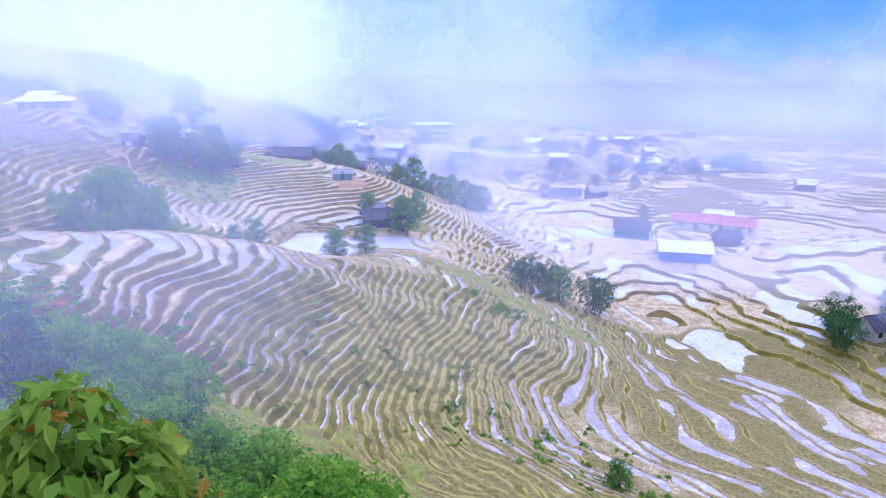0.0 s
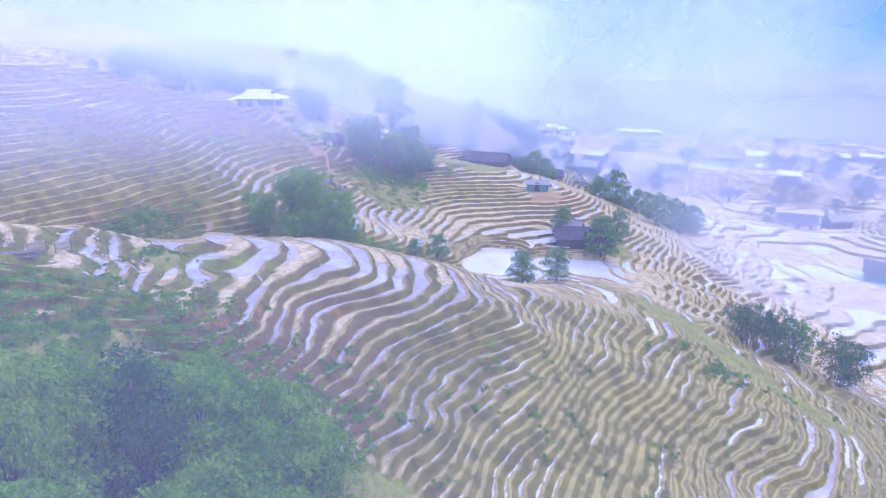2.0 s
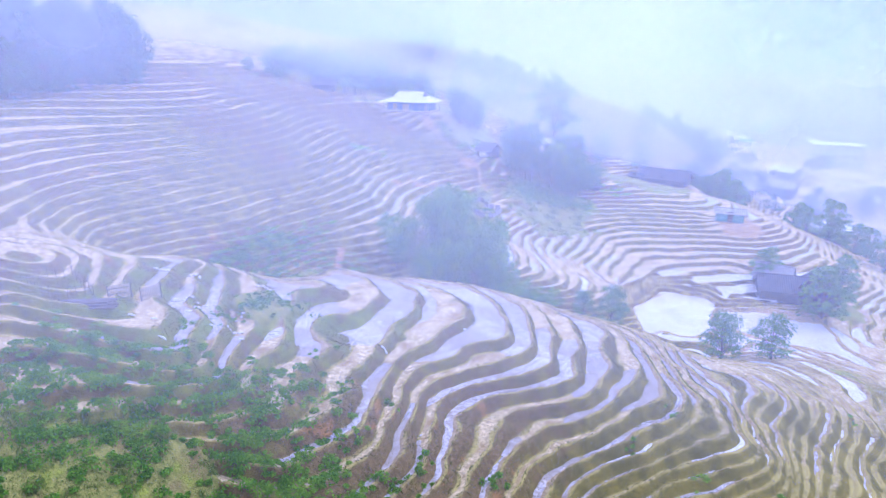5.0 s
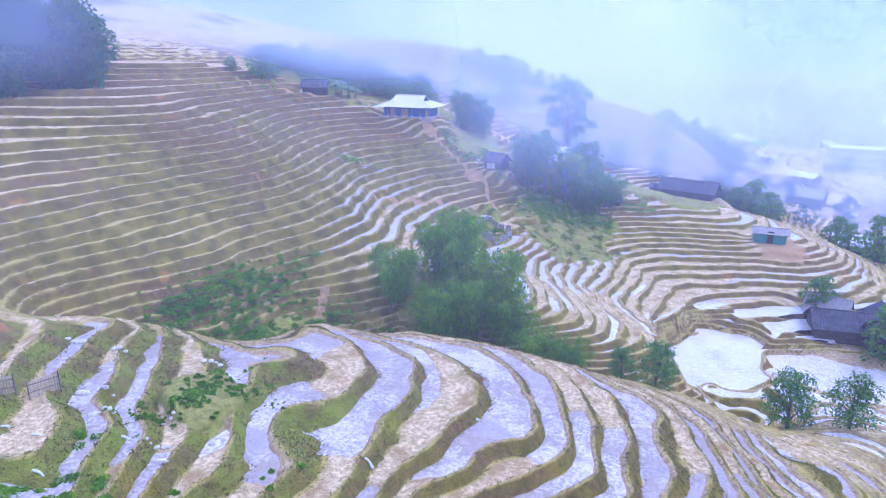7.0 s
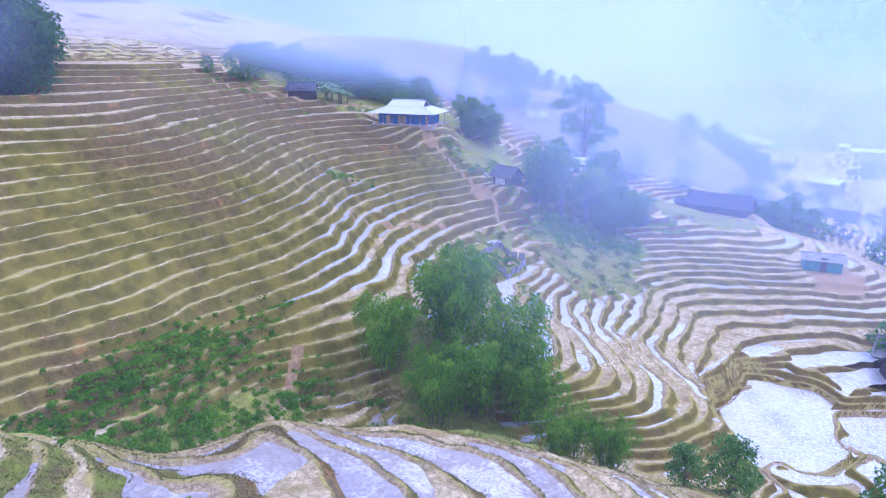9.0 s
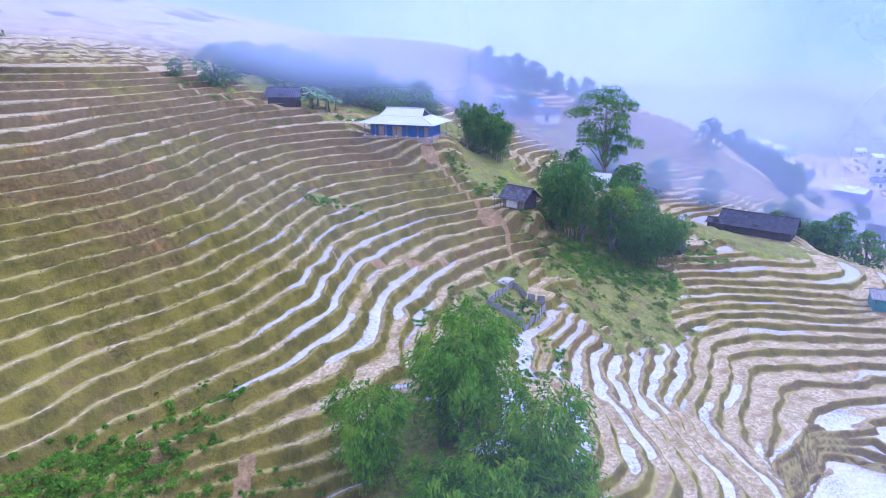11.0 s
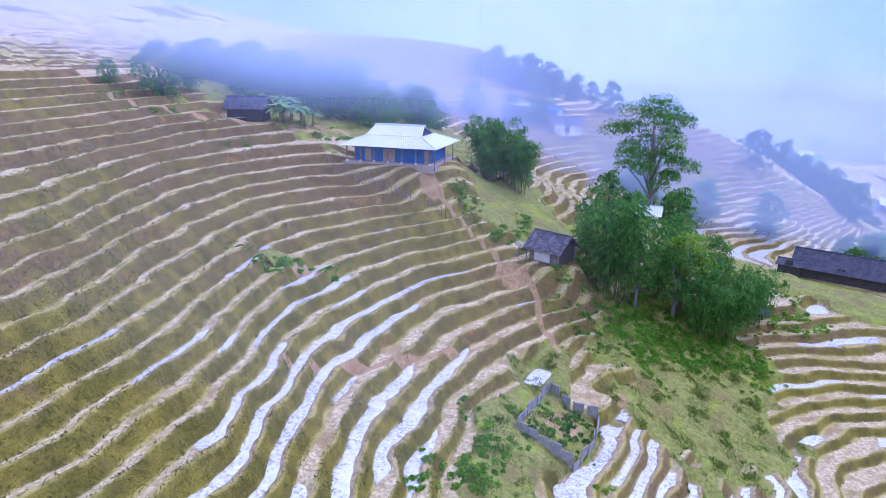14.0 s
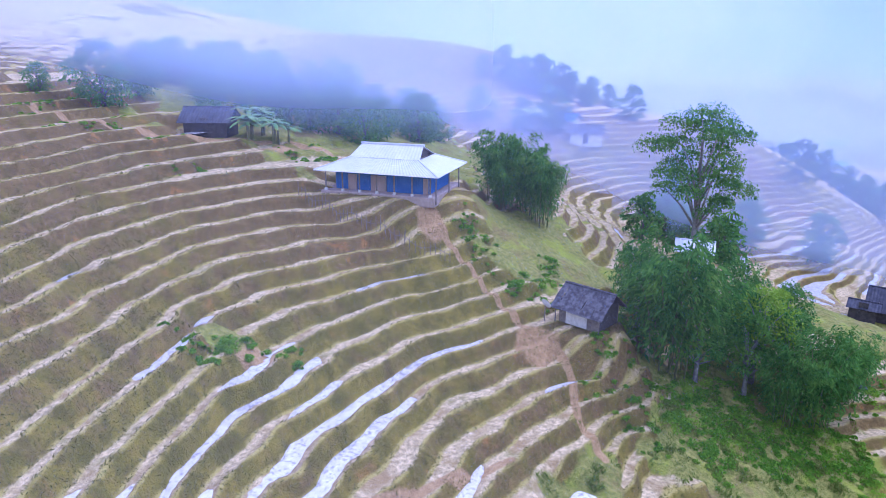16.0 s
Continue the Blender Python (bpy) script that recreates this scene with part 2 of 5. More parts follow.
GLASS = plain("dark_window_glass", (0.03, 0.035, 0.045, 1), (0.05, 0.055, 0.065, 1), 2, 0.15, 0, 0.6, 0, True)
TIMBER = plain("grey_timber", (0.2, 0.17, 0.14, 1), (0.32, 0.28, 0.23, 1), 5, 0.85, 0, 0.3, 0.3, True)
STONE = plain("field_stone", (0.3, 0.28, 0.27, 1), (0.42, 0.4, 0.37, 1), 3, 0.9, 0, 0.3, 0.4, True)


# ---------------------------------------------------------------- the lie of the land
def smooth(a, b, v):
    u = np.clip((v - a) / (b - a), 0, 1)
    return u * u * (3 - 2 * u)


GRID_X, GRID_Y, GRID = -150.0, -15.0, 22.0
# rise of the near spur over the valley, west to east, row by row northwards
NEAR_SPUR = [
    -0.4, -0.3, -0.4, -0.2, 0.3, 1.8, 4.9, 6.1, 2.2, 0.2, -0.8,
    -0.1, 1.5, 3.2, 6.9, 11.6, 16.7, 21.2, 22.2, 12.0, 4.8, 0.3,
    0.9, 4.5, 7.3, 14.4, 21.0, 22.2, 16.3, 16.0, 9.7, 4.5, 0.3,
    3.9, 9.9, 12.8, 21.2, 24.8, 27.1, 15.9, 8.4, 4.7, 2.5, 0.2,
    3.4, 8.4, 10.9, 20.0, 15.0, 25.2, 27.1, 7.5, 3.9, 0.7, 0.2,
    0.2, 5.7, 16.6, 24.7, 14.8, 19.4, 18.8, 16.8, 3.9, -2.2, 0.3,
    1.1, 12.3, 14.6, 12.2, 14.3, 14.7, 11.5, 13.2, -0.6, -2.3, 1.0,
]
# the same for the house's hillside and the spur behind it
FAR_SPUR = [
    0.7, 9.9, 11.5, 19.2, 14.3, 11.6, 17.7, 11.0, 1.5, 1.1, 0.9,
    0.1, 7.7, 13.3, 18.8, 17.9, 22.9, 23.5, 9.7, 2.1, 1.5, 0.6,
    -0.2, 4.9, 7.6, 8.0, 8.2, 14.0, 13.6, 5.2, 1.1, 1.1, 0.6,
    0.0, 4.5, 8.9, 11.7, 13.0, 14.1, 9.1, 2.6, 0.2, 0.5, 0.4,
    0.0, 3.9, 10.1, 17.9, 21.1, 15.7, 7.0, 1.6, -0.1, 0.0, 0.1,
    -0.8, 0.5, 5.1, 17.4, 24.0, 12.1, 2.3, -0.4, -0.5, -0.2, 0.0,
]
RISE = np.array(NEAR_SPUR + FAR_SPUR).reshape(13, 11)


def bell(u):
    u = np.abs(u)
    return np.where(u < 1, 2 / 3 - u * u + u**3 / 2, np.where(u < 2, (2 - u) ** 3 / 6, 0))


def waves(x, y, size, seed, octaves=3):
    """Smooth wandering between -1 and 1, of about that size in metres."""
    rng = np.random.RandomState(seed)
    total, weight = 0.0, 0.0
    for o in range(octaves):
        s, a = size / 1.9**o, 0.55**o
        for _ in range(4):
            ang, ph = rng.uniform(0, 6.283), rng.uniform(0, 6.283, 2)
            u, v = x * math.cos(ang) + y * math.sin(ang), y * math.cos(ang) - x * math.sin(ang)
            total = total + a * np.sin(u * 6.283 / s + ph[0] + 1.3 * np.sin(v * 4.1 / s + ph[1]))
            weight += a * 0.5
    return total / weight


GULLY = ((-67, 64), (-58.5, 72.5), (-57, 81), (-49, 89), (-37, 95), (-22, 102))


def gully(x, y):
    """Depth of the stream's cut behind the near spur."""
    best = np.full(np.shape(x), 1e9)
    for (x0, y0), (x1, y1) in zip(GULLY, GULLY[1:]):
        dx, dy = x1 - x0, y1 - y0
        t = np.clip(((x - x0) * dx + (y - y0) * dy) / (dx * dx + dy * dy), 0, 1)
        best = np.minimum(best, np.hypot(x - x0 - dx * t, y - y0 - dy * t))
    return 4.5 * np.exp(-((best / 5.5) ** 2))


def lie(x, y):
    """The height of the slope before it was cut into terraces."""
    x, y = np.asarray(x, float), np.asarray(y, float)
    z = -8 - 0.010 * np.clip(y - 100, 0, 600) + 50 * smooth(10, 190, -x) * (1 - smooth(270, 520, y))
    z = z + 9 * (1 - smooth(-10, 70, y)) * (1 - smooth(20, 90, x)) - gully(x, y)
    z = z + 1.9 * np.exp(-((x + 85.6) ** 2 + (y - 141.6) ** 2) / 80) + 1.3 * np.exp(-((x + 66.8) ** 2 + (y - 138.6) ** 2) / 26)
    z = z + 9 * np.exp(-(((x + 134) / 48) ** 2) - ((y - 268) / 36) ** 2)
    # the mountainside that climbs on west of the house's hill
    z = z + 20 * smooth(150, 300, -x) * (1 - smooth(230, 380, y))
    fx, fy = (x - GRID_X) / GRID, (y - GRID_Y) / GRID
    ix, iy = np.floor(fx).astype(int), np.floor(fy).astype(int)
    for dj in (-1, 0, 1, 2):
        for di in (-1, 0, 1, 2):
            i, j = ix + di, iy + dj
            ok = (i >= 0) & (i < 11) & (j >= 0) & (j < 13)
            z = z + np.where(ok, RISE[np.clip(j, 0, 12), np.clip(i, 0, 10)] * bell(fx - i) * bell(fy - j), 0)
    # two broad paddies on the valley side of the gully
    for cx, cy, rx, ry, level in ((-25.5, 116, 7.0, 11.0, 5.53), (-13.5, 119, 8.0, 7.0, 5.04)):
        d = np.hypot((x - cx) / rx, (y - cy) / ry) + 0.12 * waves(x, y, 9, 71, 2)
        z = z + (level - z) * (1 - smooth(0.8, 1.1, d))
    # folds of the valley floor, and the mountains that close it
    east = smooth(40, 90, x) + smooth(170, 260, y) * smooth(-60, 0, x)
    z = z + np.clip(east, 0, 1) * (3.2 * waves(x, y, 95, 5, 2) + 1.0)
    r = np.hypot(x, y - 60)
    hill = smooth(620, 2300, r)
    z = z + hill * (560 + 150 * waves(x, y, 900, 8, 4)) + smooth(450, 900, r) * 9 * waves(x, y, 160, 9)
    return z


STEP, MID, FINE, LOW = 0.76, 0.48, 0.58, 0.5
# levelled yards of the houses: x, y, radius, height
YARDS = ((-62.0, 124.8, 1.9, 15.75), (-85.6, 141.2, 5.9, 28.6), (-66.8, 138.0, 3.0, 21.0), (-41.5, 177, 7, 12.0), (-24.2, 152.0, 4.0, 11.2), (-63.4, 160.6, 3.2, 19.7),
         (-108.5, 140, 3.5, 31.6), (-56.5, 43, 3.4, 24.3), (-12, 133, 7, 5.4), (58, 147, 9, -7.0), (76, 173, 11, -7.4), (77, 104, 6, -8))


def near_spur(x, y):
    """1 on the gentle top of the near spur, where the steps are lower."""
    foot = np.interp(x, [p[0] for p in GULLY], [p[1] for p in GULLY])
    return smooth(-66, -60, x) * (1 - smooth(-5, 1, y - foot)) * smooth(44, 52, y) * (1 - smooth(-6, 6, x))


def terraced(x, y):
    """Height of the cut slope, and what covers it: tread, level, place across the tread."""
    z0 = lie(x, y)
    e = 0.6
    gx, gy = (lie(x + e, y) - lie(x - e, y)) / (2 * e), (lie(x, y + e) - lie(x, y - e)) / (2 * e)
    g = np.clip(np.hypot(gx, gy), 0.02, 3)
    spur = near_spur(x, y)
    house_side = (1 - smooth(-66, -56, x))
    far_side = smooth(-62, -50, x) * smooth(90, 99, y) * (1 - smooth(-5, 15, x))
    face = smooth(-16, 0, x) * (1 - smooth(88, 104, y))
    bend = (0.62 - 0.42 * house_side - 0.34 * spur - 0.44 * far_side - 0.42 * face) * waves(x, y, 13, 21, 2) + (0.5 - 0.25 * house_side + 0.45 * spur) * waves(x, y, 30, 22, 2) + 0.07 * waves(x, y, 4.5, 23, 2)
    zz = z0 + bend * np.clip(g * 2.6, 0.07, 1.0)
    # steps of one height, lower ones high on the near spur
    knee = 14.0
    s2 = 1 / STEP + spur * (1 / FINE - 1 / STEP)
    s1 = 1 / MID
    u = (np.clip(zz, 0, knee) - knee) * s1 + np.maximum(zz - knee, 0) * s2 + np.minimum(zz, 0) / LOW
    k = np.floor(u)
    fr = u - k
    u0 = -knee * s1

    def level(n):
        return np.where(n < u0, (n - u0) * LOW, np.where(n < 0, knee + n / s1, knee + n / s2))
    base, over = level(k), level(k + 1)
    tall = over - base
    # banks stand about as wide as they are high
    foot = np.exp(-(((x + 69) / 11) ** 2 + ((y - 108) / 16) ** 2))
    low_side = np.maximum(smooth(-24, -8, x), smooth(-62, -48, x) * smooth(92, 100, y))
    mossy = spur * (1 - smooth(-46, -36, x))
    wide = (0.72 + 0.6 * spur + 0.45 * mossy + 0.5 * house_side + 0.5 * low_side) * (1 - 0.45 * foot) * tall + 0.9 * smooth(150, 330, y) + 0.5 * smooth(30, 110, x)
    a = 1 - np.clip(wide * g / tall, 0.14, 0.66)
    bank = np.clip((fr - a) / (1 - a), 0, 1)
    rise = bank * bank * (3 - 2 * bank)
    lw = np.clip((0.42 - 0.14 * spur) * g / tall, 0.03, 0.2)
    lip = np.exp(-((fr / lw) ** 2)) + np.exp(-(((fr - 1.0) / lw) ** 2))
    wet = wet_zone(x, y, k, z0)
    sunk = 0.10 * smooth(0.3, 0.7, wet) * (1 - bank) ** 2 * smooth(0.4, 1.3, fr / lw)
    z = base + tall * rise + 0.15 * lip - sunk
    z = z + 0.035 * waves(x, y, 1.7, 31, 2) + 0.07 * bank * waves(x, y, 2.6, 32, 2)
    # how far inside the tread (or, below zero, inside the bank) in metres
    tread = np.where(fr < a, np.minimum(fr, a - fr), -np.minimum(fr - a, 1 - fr)) * tall / g
    return z0, z, tread, k, fr, a, base, lw, wet


def wild_zone(x, y, z0):
    """Where the slope was left uncut: gullies, the meadow by the grove, woods, the far mountains."""
    rough = waves(x, y, 9, 44, 3)

    def spot(cx, cy, rx, ry, turn=0):
        c, s = math.cos(radians(turn)), math.sin(radians(turn))
        dx, dy = x - cx, y - cy
        d = np.hypot((dx * c + dy * s) / rx, (dy * c - dx * s) / ry)
        return 1 - smooth(0.7, 1.2, d + 0.3 * rough)
    w = spot(-53, 137, 8, 14, 20)
    for s in ((-60, 118, 3, 11, 10), (-48, 91, 11, 4, -35), (-58, 76, 2.4, 9, 0), (-47, 61, 1.8, 4.0, 35), (-81, 117.6, 2.2, 1.2, 20), (-58.4, 120.5, 2.4, 3.4, 0), (-22, 34, 24, 13, 20),
              (-110, 160, 30, 22, 0), (8, 97, 16, 3, -25), (-9, 132, 6, 5, 0), (-46, 166, 16, 9, 0), (-74, 147, 6, 7, 0), (0, 0, 40, 20, 0), (-36, 41, 9, 5, -15)):
        w = np.maximum(w, spot(*s))
    r = np.hypot(x, y - 60)
    return np.maximum(w, smooth(330, 480, r))


def finish(x, y, z0, z, w):
    """The uncut places and the levelled yards laid over the terraces."""
    z = z + (z0 + 0.25 * waves(x, y, 5, 41) - z) * smooth(0.35, 0.9, w)
    for cx, cy, r, level in YARDS:
        near = 1 - smooth(0.75, 1.5, np.hypot(x - cx, y - cy) / r)
        z = z + (level - z) * near
    return z


def height(x, y):
    """The finished ground at one or many places."""
    x, y = np.asarray(x, float), np.asarray(y, float)
    z0, z, *_ = terraced(x, y)
    return finish(x, y, z0, z, wild_zone(x, y, z0))


def spaced(spans):
    """Grid lines from spans of (start, end, spacing at start, spacing at end)."""
    out = []
    for a, b, s0, s1 in spans:
        p = a
        while p < b - 1e-6:
            out.append(p)
            p += s0 + (s1 - s0) * (p - a) / (b - a)
    out.append(spans[-1][1])
    return np.array(out)


def mesh_grid(name, X, Y, Z, faces, material, attrs=(), shade=True):
    """A mesh from arrays of places and of faces, all with the same number of corners."""
    me = bpy.data.meshes.new(name)
    n, sides = X.size, faces.shape[1]
    me.vertices.add(n)
    me.vertices.foreach_set("co", np.stack([X.ravel(), Y.ravel(), Z.ravel()], 1).astype(np.float32).ravel())
    me.loops.add(faces.size)
    me.loops.foreach_set("vertex_index", faces.astype(np.int32).ravel())
    me.polygons.add(len(faces))
    me.polygons.foreach_set("loop_start", np.arange(0, faces.size, sides, dtype=np.int32))
    me.polygons.foreach_set("use_smooth", np.full(len(faces), shade))
    for key, values in attrs:
        me.attributes.new(key, "FLOAT", "POINT").data.foreach_set("value", values.astype(np.float32).ravel())
    me.materials.append(material)
    me.update(calc_edges=True)
    return me


def along_contours(i, Z):
    """Two triangles for each cell of the grid, cut along the more level diagonal."""
    a, b, c, d = (q.ravel() for q in (i[:-1, :-1], i[:-1, 1:], i[1:, 1:], i[1:, :-1]))
    z = Z.ravel()
    ac = np.abs(z[a] - z[c]) <= np.abs(z[b] - z[d])
    one = np.where(ac[:, None], np.stack([a, b, c], 1), np.stack([a, b, d], 1))
    two = np.where(ac[:, None], np.stack([a, c, d], 1), np.stack([b, c, d], 1))
    return np.concatenate([one, two])


def build_ground():
    xs = spaced([(-4200, -400, 400, 14), (-400, -170, 12, 1.0), (-170, -112, 0.9, 0.24), (-112, -18, 0.21, 0.21), (-18, 60, 0.24, 0.5), (60, 150, 0.5, 0.9), (150, 420, 1.2, 10), (420, 4200, 12, 400)])
    ys = spaced([(-4000, -200, 400, 20), (-200, 20, 16, 0.6), (20, 46, 0.5, 0.21), (46, 150, 0.21, 0.25), (150, 215, 0.3, 0.5), (215, 330, 0.55, 1.4), (330, 700, 1.8, 9), (700, 4600, 12, 400)])
    X, Y = np.meshgrid(xs, ys)
    z0, z, tread, k, fr, a, base, lw, zone = terraced(X, Y)
    w = wild_zone(X, Y, z0)
    cut = smooth(0.35, 0.9, w)
    Z = finish(X, Y, z0, z, w)
    grass = 0.42 + 0.35 * waves(X, Y, 40, 52) + 0.52 * np.exp(-(((X + 72) / 22) ** 2 + ((Y - 103) / 22) ** 2)) - 0.3 * smooth(22, 27, z0) * smooth(80, 95, Y) + 1.0 * smooth(-25, -8, X) * (1 - smooth(100, 115, Y))
    bare = bare_zone(X, Y)
    ny, nx = X.shape
    i = np.arange(ny * nx).reshape(ny, nx)
    me = mesh_grid("ground", X, Y, Z, along_contours(i, Z), SOIL, (("tread", tread), ("grass", grass), ("wet", zone), ("wild", w), ("bare", bare), ("spur", near_spur(X, Y) * (1 - smooth(-44, -30, X)))))
    ob = tagged(new("ground", me), "terraced hillside of stubble, mud and grassy banks above a valley", "ground", kind="structure")
    # standing water on the wet treads, pool by pool
    ok = (zone > 0.12) & (fr > 0.06 * lw) & (fr < a + 0.5 * (1 - a)) & (cut < 0.1) & (X > -125) & (X < 120) & (Y > 40) & (Y < 235)
    pools(X, Y, k, base, ok)
    return ob


def wet_zone(x, y, k, z0):
    """Which treads hold water: by slope, and by chance along each level."""
    chance = waves(x + 37.0 * (k % 7), y - 23.0 * (k % 5), 34, 61, 2)
    near = smooth(-60, -50, x) * (1 - smooth(86, 94, y)) * smooth(45, 52, y) * (1 - 0.3 * smooth(-24, 0, x))
    low = (1 - smooth(14.5, 17.5, z0)) * smooth(88, 96, y)
    foot = np.exp(-(((0.9 * (x + 69.5) + 0.43 * (y - 109)) / 6.0) ** 2 + ((0.9 * (y - 109) - 0.43 * (x + 69.5)) / 17) ** 2))
    amount = -0.85 + 1.02 * near + 0.62 * low + 2.0 * foot + 0.9 * np.exp(-(((x + 48) / 8) ** 2 + ((y - 117) / 9) ** 2)) + 1.5 * (1 - smooth(0.8, 1.2, np.hypot((x + 19) / 15, (y - 117) / 13)))
    return smooth(-0.12, 0.12, chance * 0.8 + amount)


# trodden ways, and half their width
TRAILS = ((((-116, 126), (-111, 130), (-106.6, 134.8), (-105, 139), (-101, 144), (-94, 143.5)), 0.55), (((-103, 150), (-106, 158), (-112, 166), (-110, 178)), 0.7),
          (((-79, 138), (-76, 137.4), (-74, 136.2), (-71.5, 135.4), (-70, 135), (-67.5, 134.4), (-66, 133.5), (-64.4, 130.6), (-62, 129)), 0.38), (((-66, 124), (-68, 119), (-70, 113), (-73, 108)), 0.4), (((-58, 74), (-57, 80), (-60, 86)), 0.5))


def bare_zone(x, y):
    b = np.zeros_like(x)
    for cx, cy, r in ((-68.9, 134.0, 1.9), (-80, 137.5, 1.4), (-22, 150, 4.5), (-100, 141, 2.0), (-12, 133, 4), (-79.2, 117.8, 1.3), (-56.5, 127.6, 1.2), (-58.4, 120.5, 1.6)):
        b = np.maximum(b, np.exp(-((x - cx) ** 2 + (y - cy) ** 2) / r**2))
    for line, half in TRAILS:
        for (x0, y0), (x1, y1) in zip(line, line[1:]):
            dx, dy = x1 - x0, y1 - y0
            t = np.clip(((x - x0) * dx + (y - y0) * dy) / (dx * dx + dy * dy), 0, 1)
            b = np.maximum(b, 0.95 * np.exp(-((np.hypot(x - x0 - dx * t, y - y0 - dy * t) / half) ** 2)))
    return b


def pools(X, Y, k, base, ok):
    """Each connected stretch of one wet tread becomes a pool of its own."""
    cell = ok[:-1, :-1] & ok[1:, :-1] & ok[:-1, 1:] & ok[1:, 1:]
    kk = k[:-1, :-1]
    cell &= (k[1:, :-1] == kk) & (k[:-1, 1:] == kk) & (k[1:, 1:] == kk)
    lab = np.where(cell, np.arange(cell.size).reshape(cell.shape), -1)
    for _ in range(400):
        before = lab.sum()
        for ax in (0, 1):
            for sh in (1, -1):
                r = np.roll(lab, sh, ax)
                rk = np.roll(kk, sh, ax)
                lab = np.where(cell & (rk == kk) & (r > lab), r, lab)
        if lab.sum() == before:
            break
    names, inv, count = np.unique(lab[cell], return_inverse=True, return_counts=True)
    jj, ii = np.nonzero(cell)
    order = np.argsort(inv, kind="stable")
    ends = np.cumsum(count)
    big = np.argsort(-count)[:260]
    keep = set(int(b) for b in big if count[b] > 25)
    small = []
    for s, e in zip(np.concatenate([[0], ends[:-1]]), ends):
        sel = order[s:e]
        if int(inv[sel[0]]) in keep:
            pool_mesh(X, Y, base, jj[sel], ii[sel], False)
        elif e - s > 8:
            small.append(sel)
    if small:
        sel = np.concatenate(small)
        pool_mesh(X, Y, base, jj[sel], ii[sel], True)


def pool_mesh(X, Y, base, j, i, rest):
    nx = X.shape[1]
    q = np.stack([j * nx + i, j * nx + i + 1, (j + 1) * nx + i + 1, (j + 1) * nx + i], -1)
    used, flat = np.unique(q, return_inverse=True)
    px, py = X.ravel()[used], Y.ravel()[used]
    pz = base.ravel()[used] - 0.035
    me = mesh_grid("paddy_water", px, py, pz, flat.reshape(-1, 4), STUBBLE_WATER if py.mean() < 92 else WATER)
    ob = new("paddy_water", me)
    if rest:
        tagged(ob, "small puddles of muddy water left on the terraces", "water", kind="stuff")
    else:
        tagged(ob, "shallow muddy water standing on a narrow rice terrace", "water", "flooded paddies", "structure")


build_ground()
# ---------------------------------------------------------------- building blocks
def part(name, bm, material, parent=None, label="", shade=False):
    me = bpy.data.meshes.new(name)
    bm.to_mesh(me)
    bm.free()
    if shade:
        me.polygons.foreach_set("use_smooth", np.full(len(me.polygons), True))
    me.materials.append(material)
    ob = new(name, me)
    ob.parent = parent
    return tagged(ob, label)


def holder(name, x, y, z, rz=0.0):
    ob = new(name)
    ob.matrix_basis = pose(x, y, z, 0, 0, rz)
    return ob


def box(bm, x0, x1, y0, y1, z0, z1, m=None):
    """A block into bm, its edges a little broken."""
    c = Matrix.Translation(((x0 + x1) / 2, (y0 + y1) / 2, (z0 + z1) / 2)) @ Matrix.Diagonal((x1 - x0, y1 - y0, z1 - z0, 1))
    vs = bmesh.ops.create_cube(bm, size=1, matrix=(m or Matrix()) @ c)["verts"]
    edge = min(x1 - x0, y1 - y0, z1 - z0) * 0.08
    es = list({e for v in vs for e in v.link_edges})
    bmesh.ops.bevel(bm, geom=es, offset=edge, segments=1, affect="EDGES")
    return bm


def block(*dims):
    return box(bmesh.new(), *dims)


def slab(bm, corners, thick):
    """A sheet with thickness from a ring of corners."""
    vs = [bm.verts.new(c) for c in corners]
    f = bm.faces.new(vs)
    f.normal_update()
    out = bmesh.ops.extrude_face_region(bm, geom=[f])
    n = f.normal.copy()
    bmesh.ops.translate(bm, verts=[v for v in out["geom"] if isinstance(v, bmesh.types.BMVert)], vec=-n * thick)
    bmesh.ops.recalc_face_normals(bm, faces=bm.faces)
    return bm


def tube(bm, pts, radii, sides=6):
    """A tapering round bar along pts."""
    rings = []
    for i, (p, r) in enumerate(zip(pts, radii)):
        p = Vector(p)
        d = (Vector(pts[min(i + 1, len(pts) - 1)]) - Vector(pts[max(i - 1, 0)])).normalized()
        q = d.to_track_quat("Z", "Y")
        rings.append([bm.verts.new(p + q @ Vector((math.cos(6.2832 * s / sides) * r, math.sin(6.2832 * s / sides) * r, 0))) for s in range(sides)])
    for a, b in zip(rings, rings[1:]):
        for s in range(sides):
            bm.faces.new((a[s], a[(s + 1) % sides], b[(s + 1) % sides], b[s]))
    bm.faces.new(rings[0][::-1])
    bm.faces.new(rings[-1])
    return bm


# ---------------------------------------------------------------- plants
def leaf_mesh(name, c, along, normal, length, width, material):
    """Many pointed leaves at places c, each folded along its rib."""
    along = along / np.linalg.norm(along, axis=1, keepdims=True)
    side = np.cross(along, normal)
    side = side / np.maximum(np.linalg.norm(side, axis=1, keepdims=True), 1e-6)
    nrm = np.cross(side, along)
    length, width = length[:, None], width[:, None]
    root, tip = c - along * length * 0.5, c + along * length * 0.5 - nrm * length * 0.12
    l = c - side * width * 0.5 - along * length * 0.08 + nrm * width * 0.14
    r = c + side * width * 0.5 - along * length * 0.08 + nrm * width * 0.14
    v = np.stack([root, r, tip, l], 1).reshape(-1, 3)
    me = mesh_grid(name, v[:, 0], v[:, 1], v[:, 2], np.arange(len(v)).reshape(-1, 4), material, shade=False)
    return me


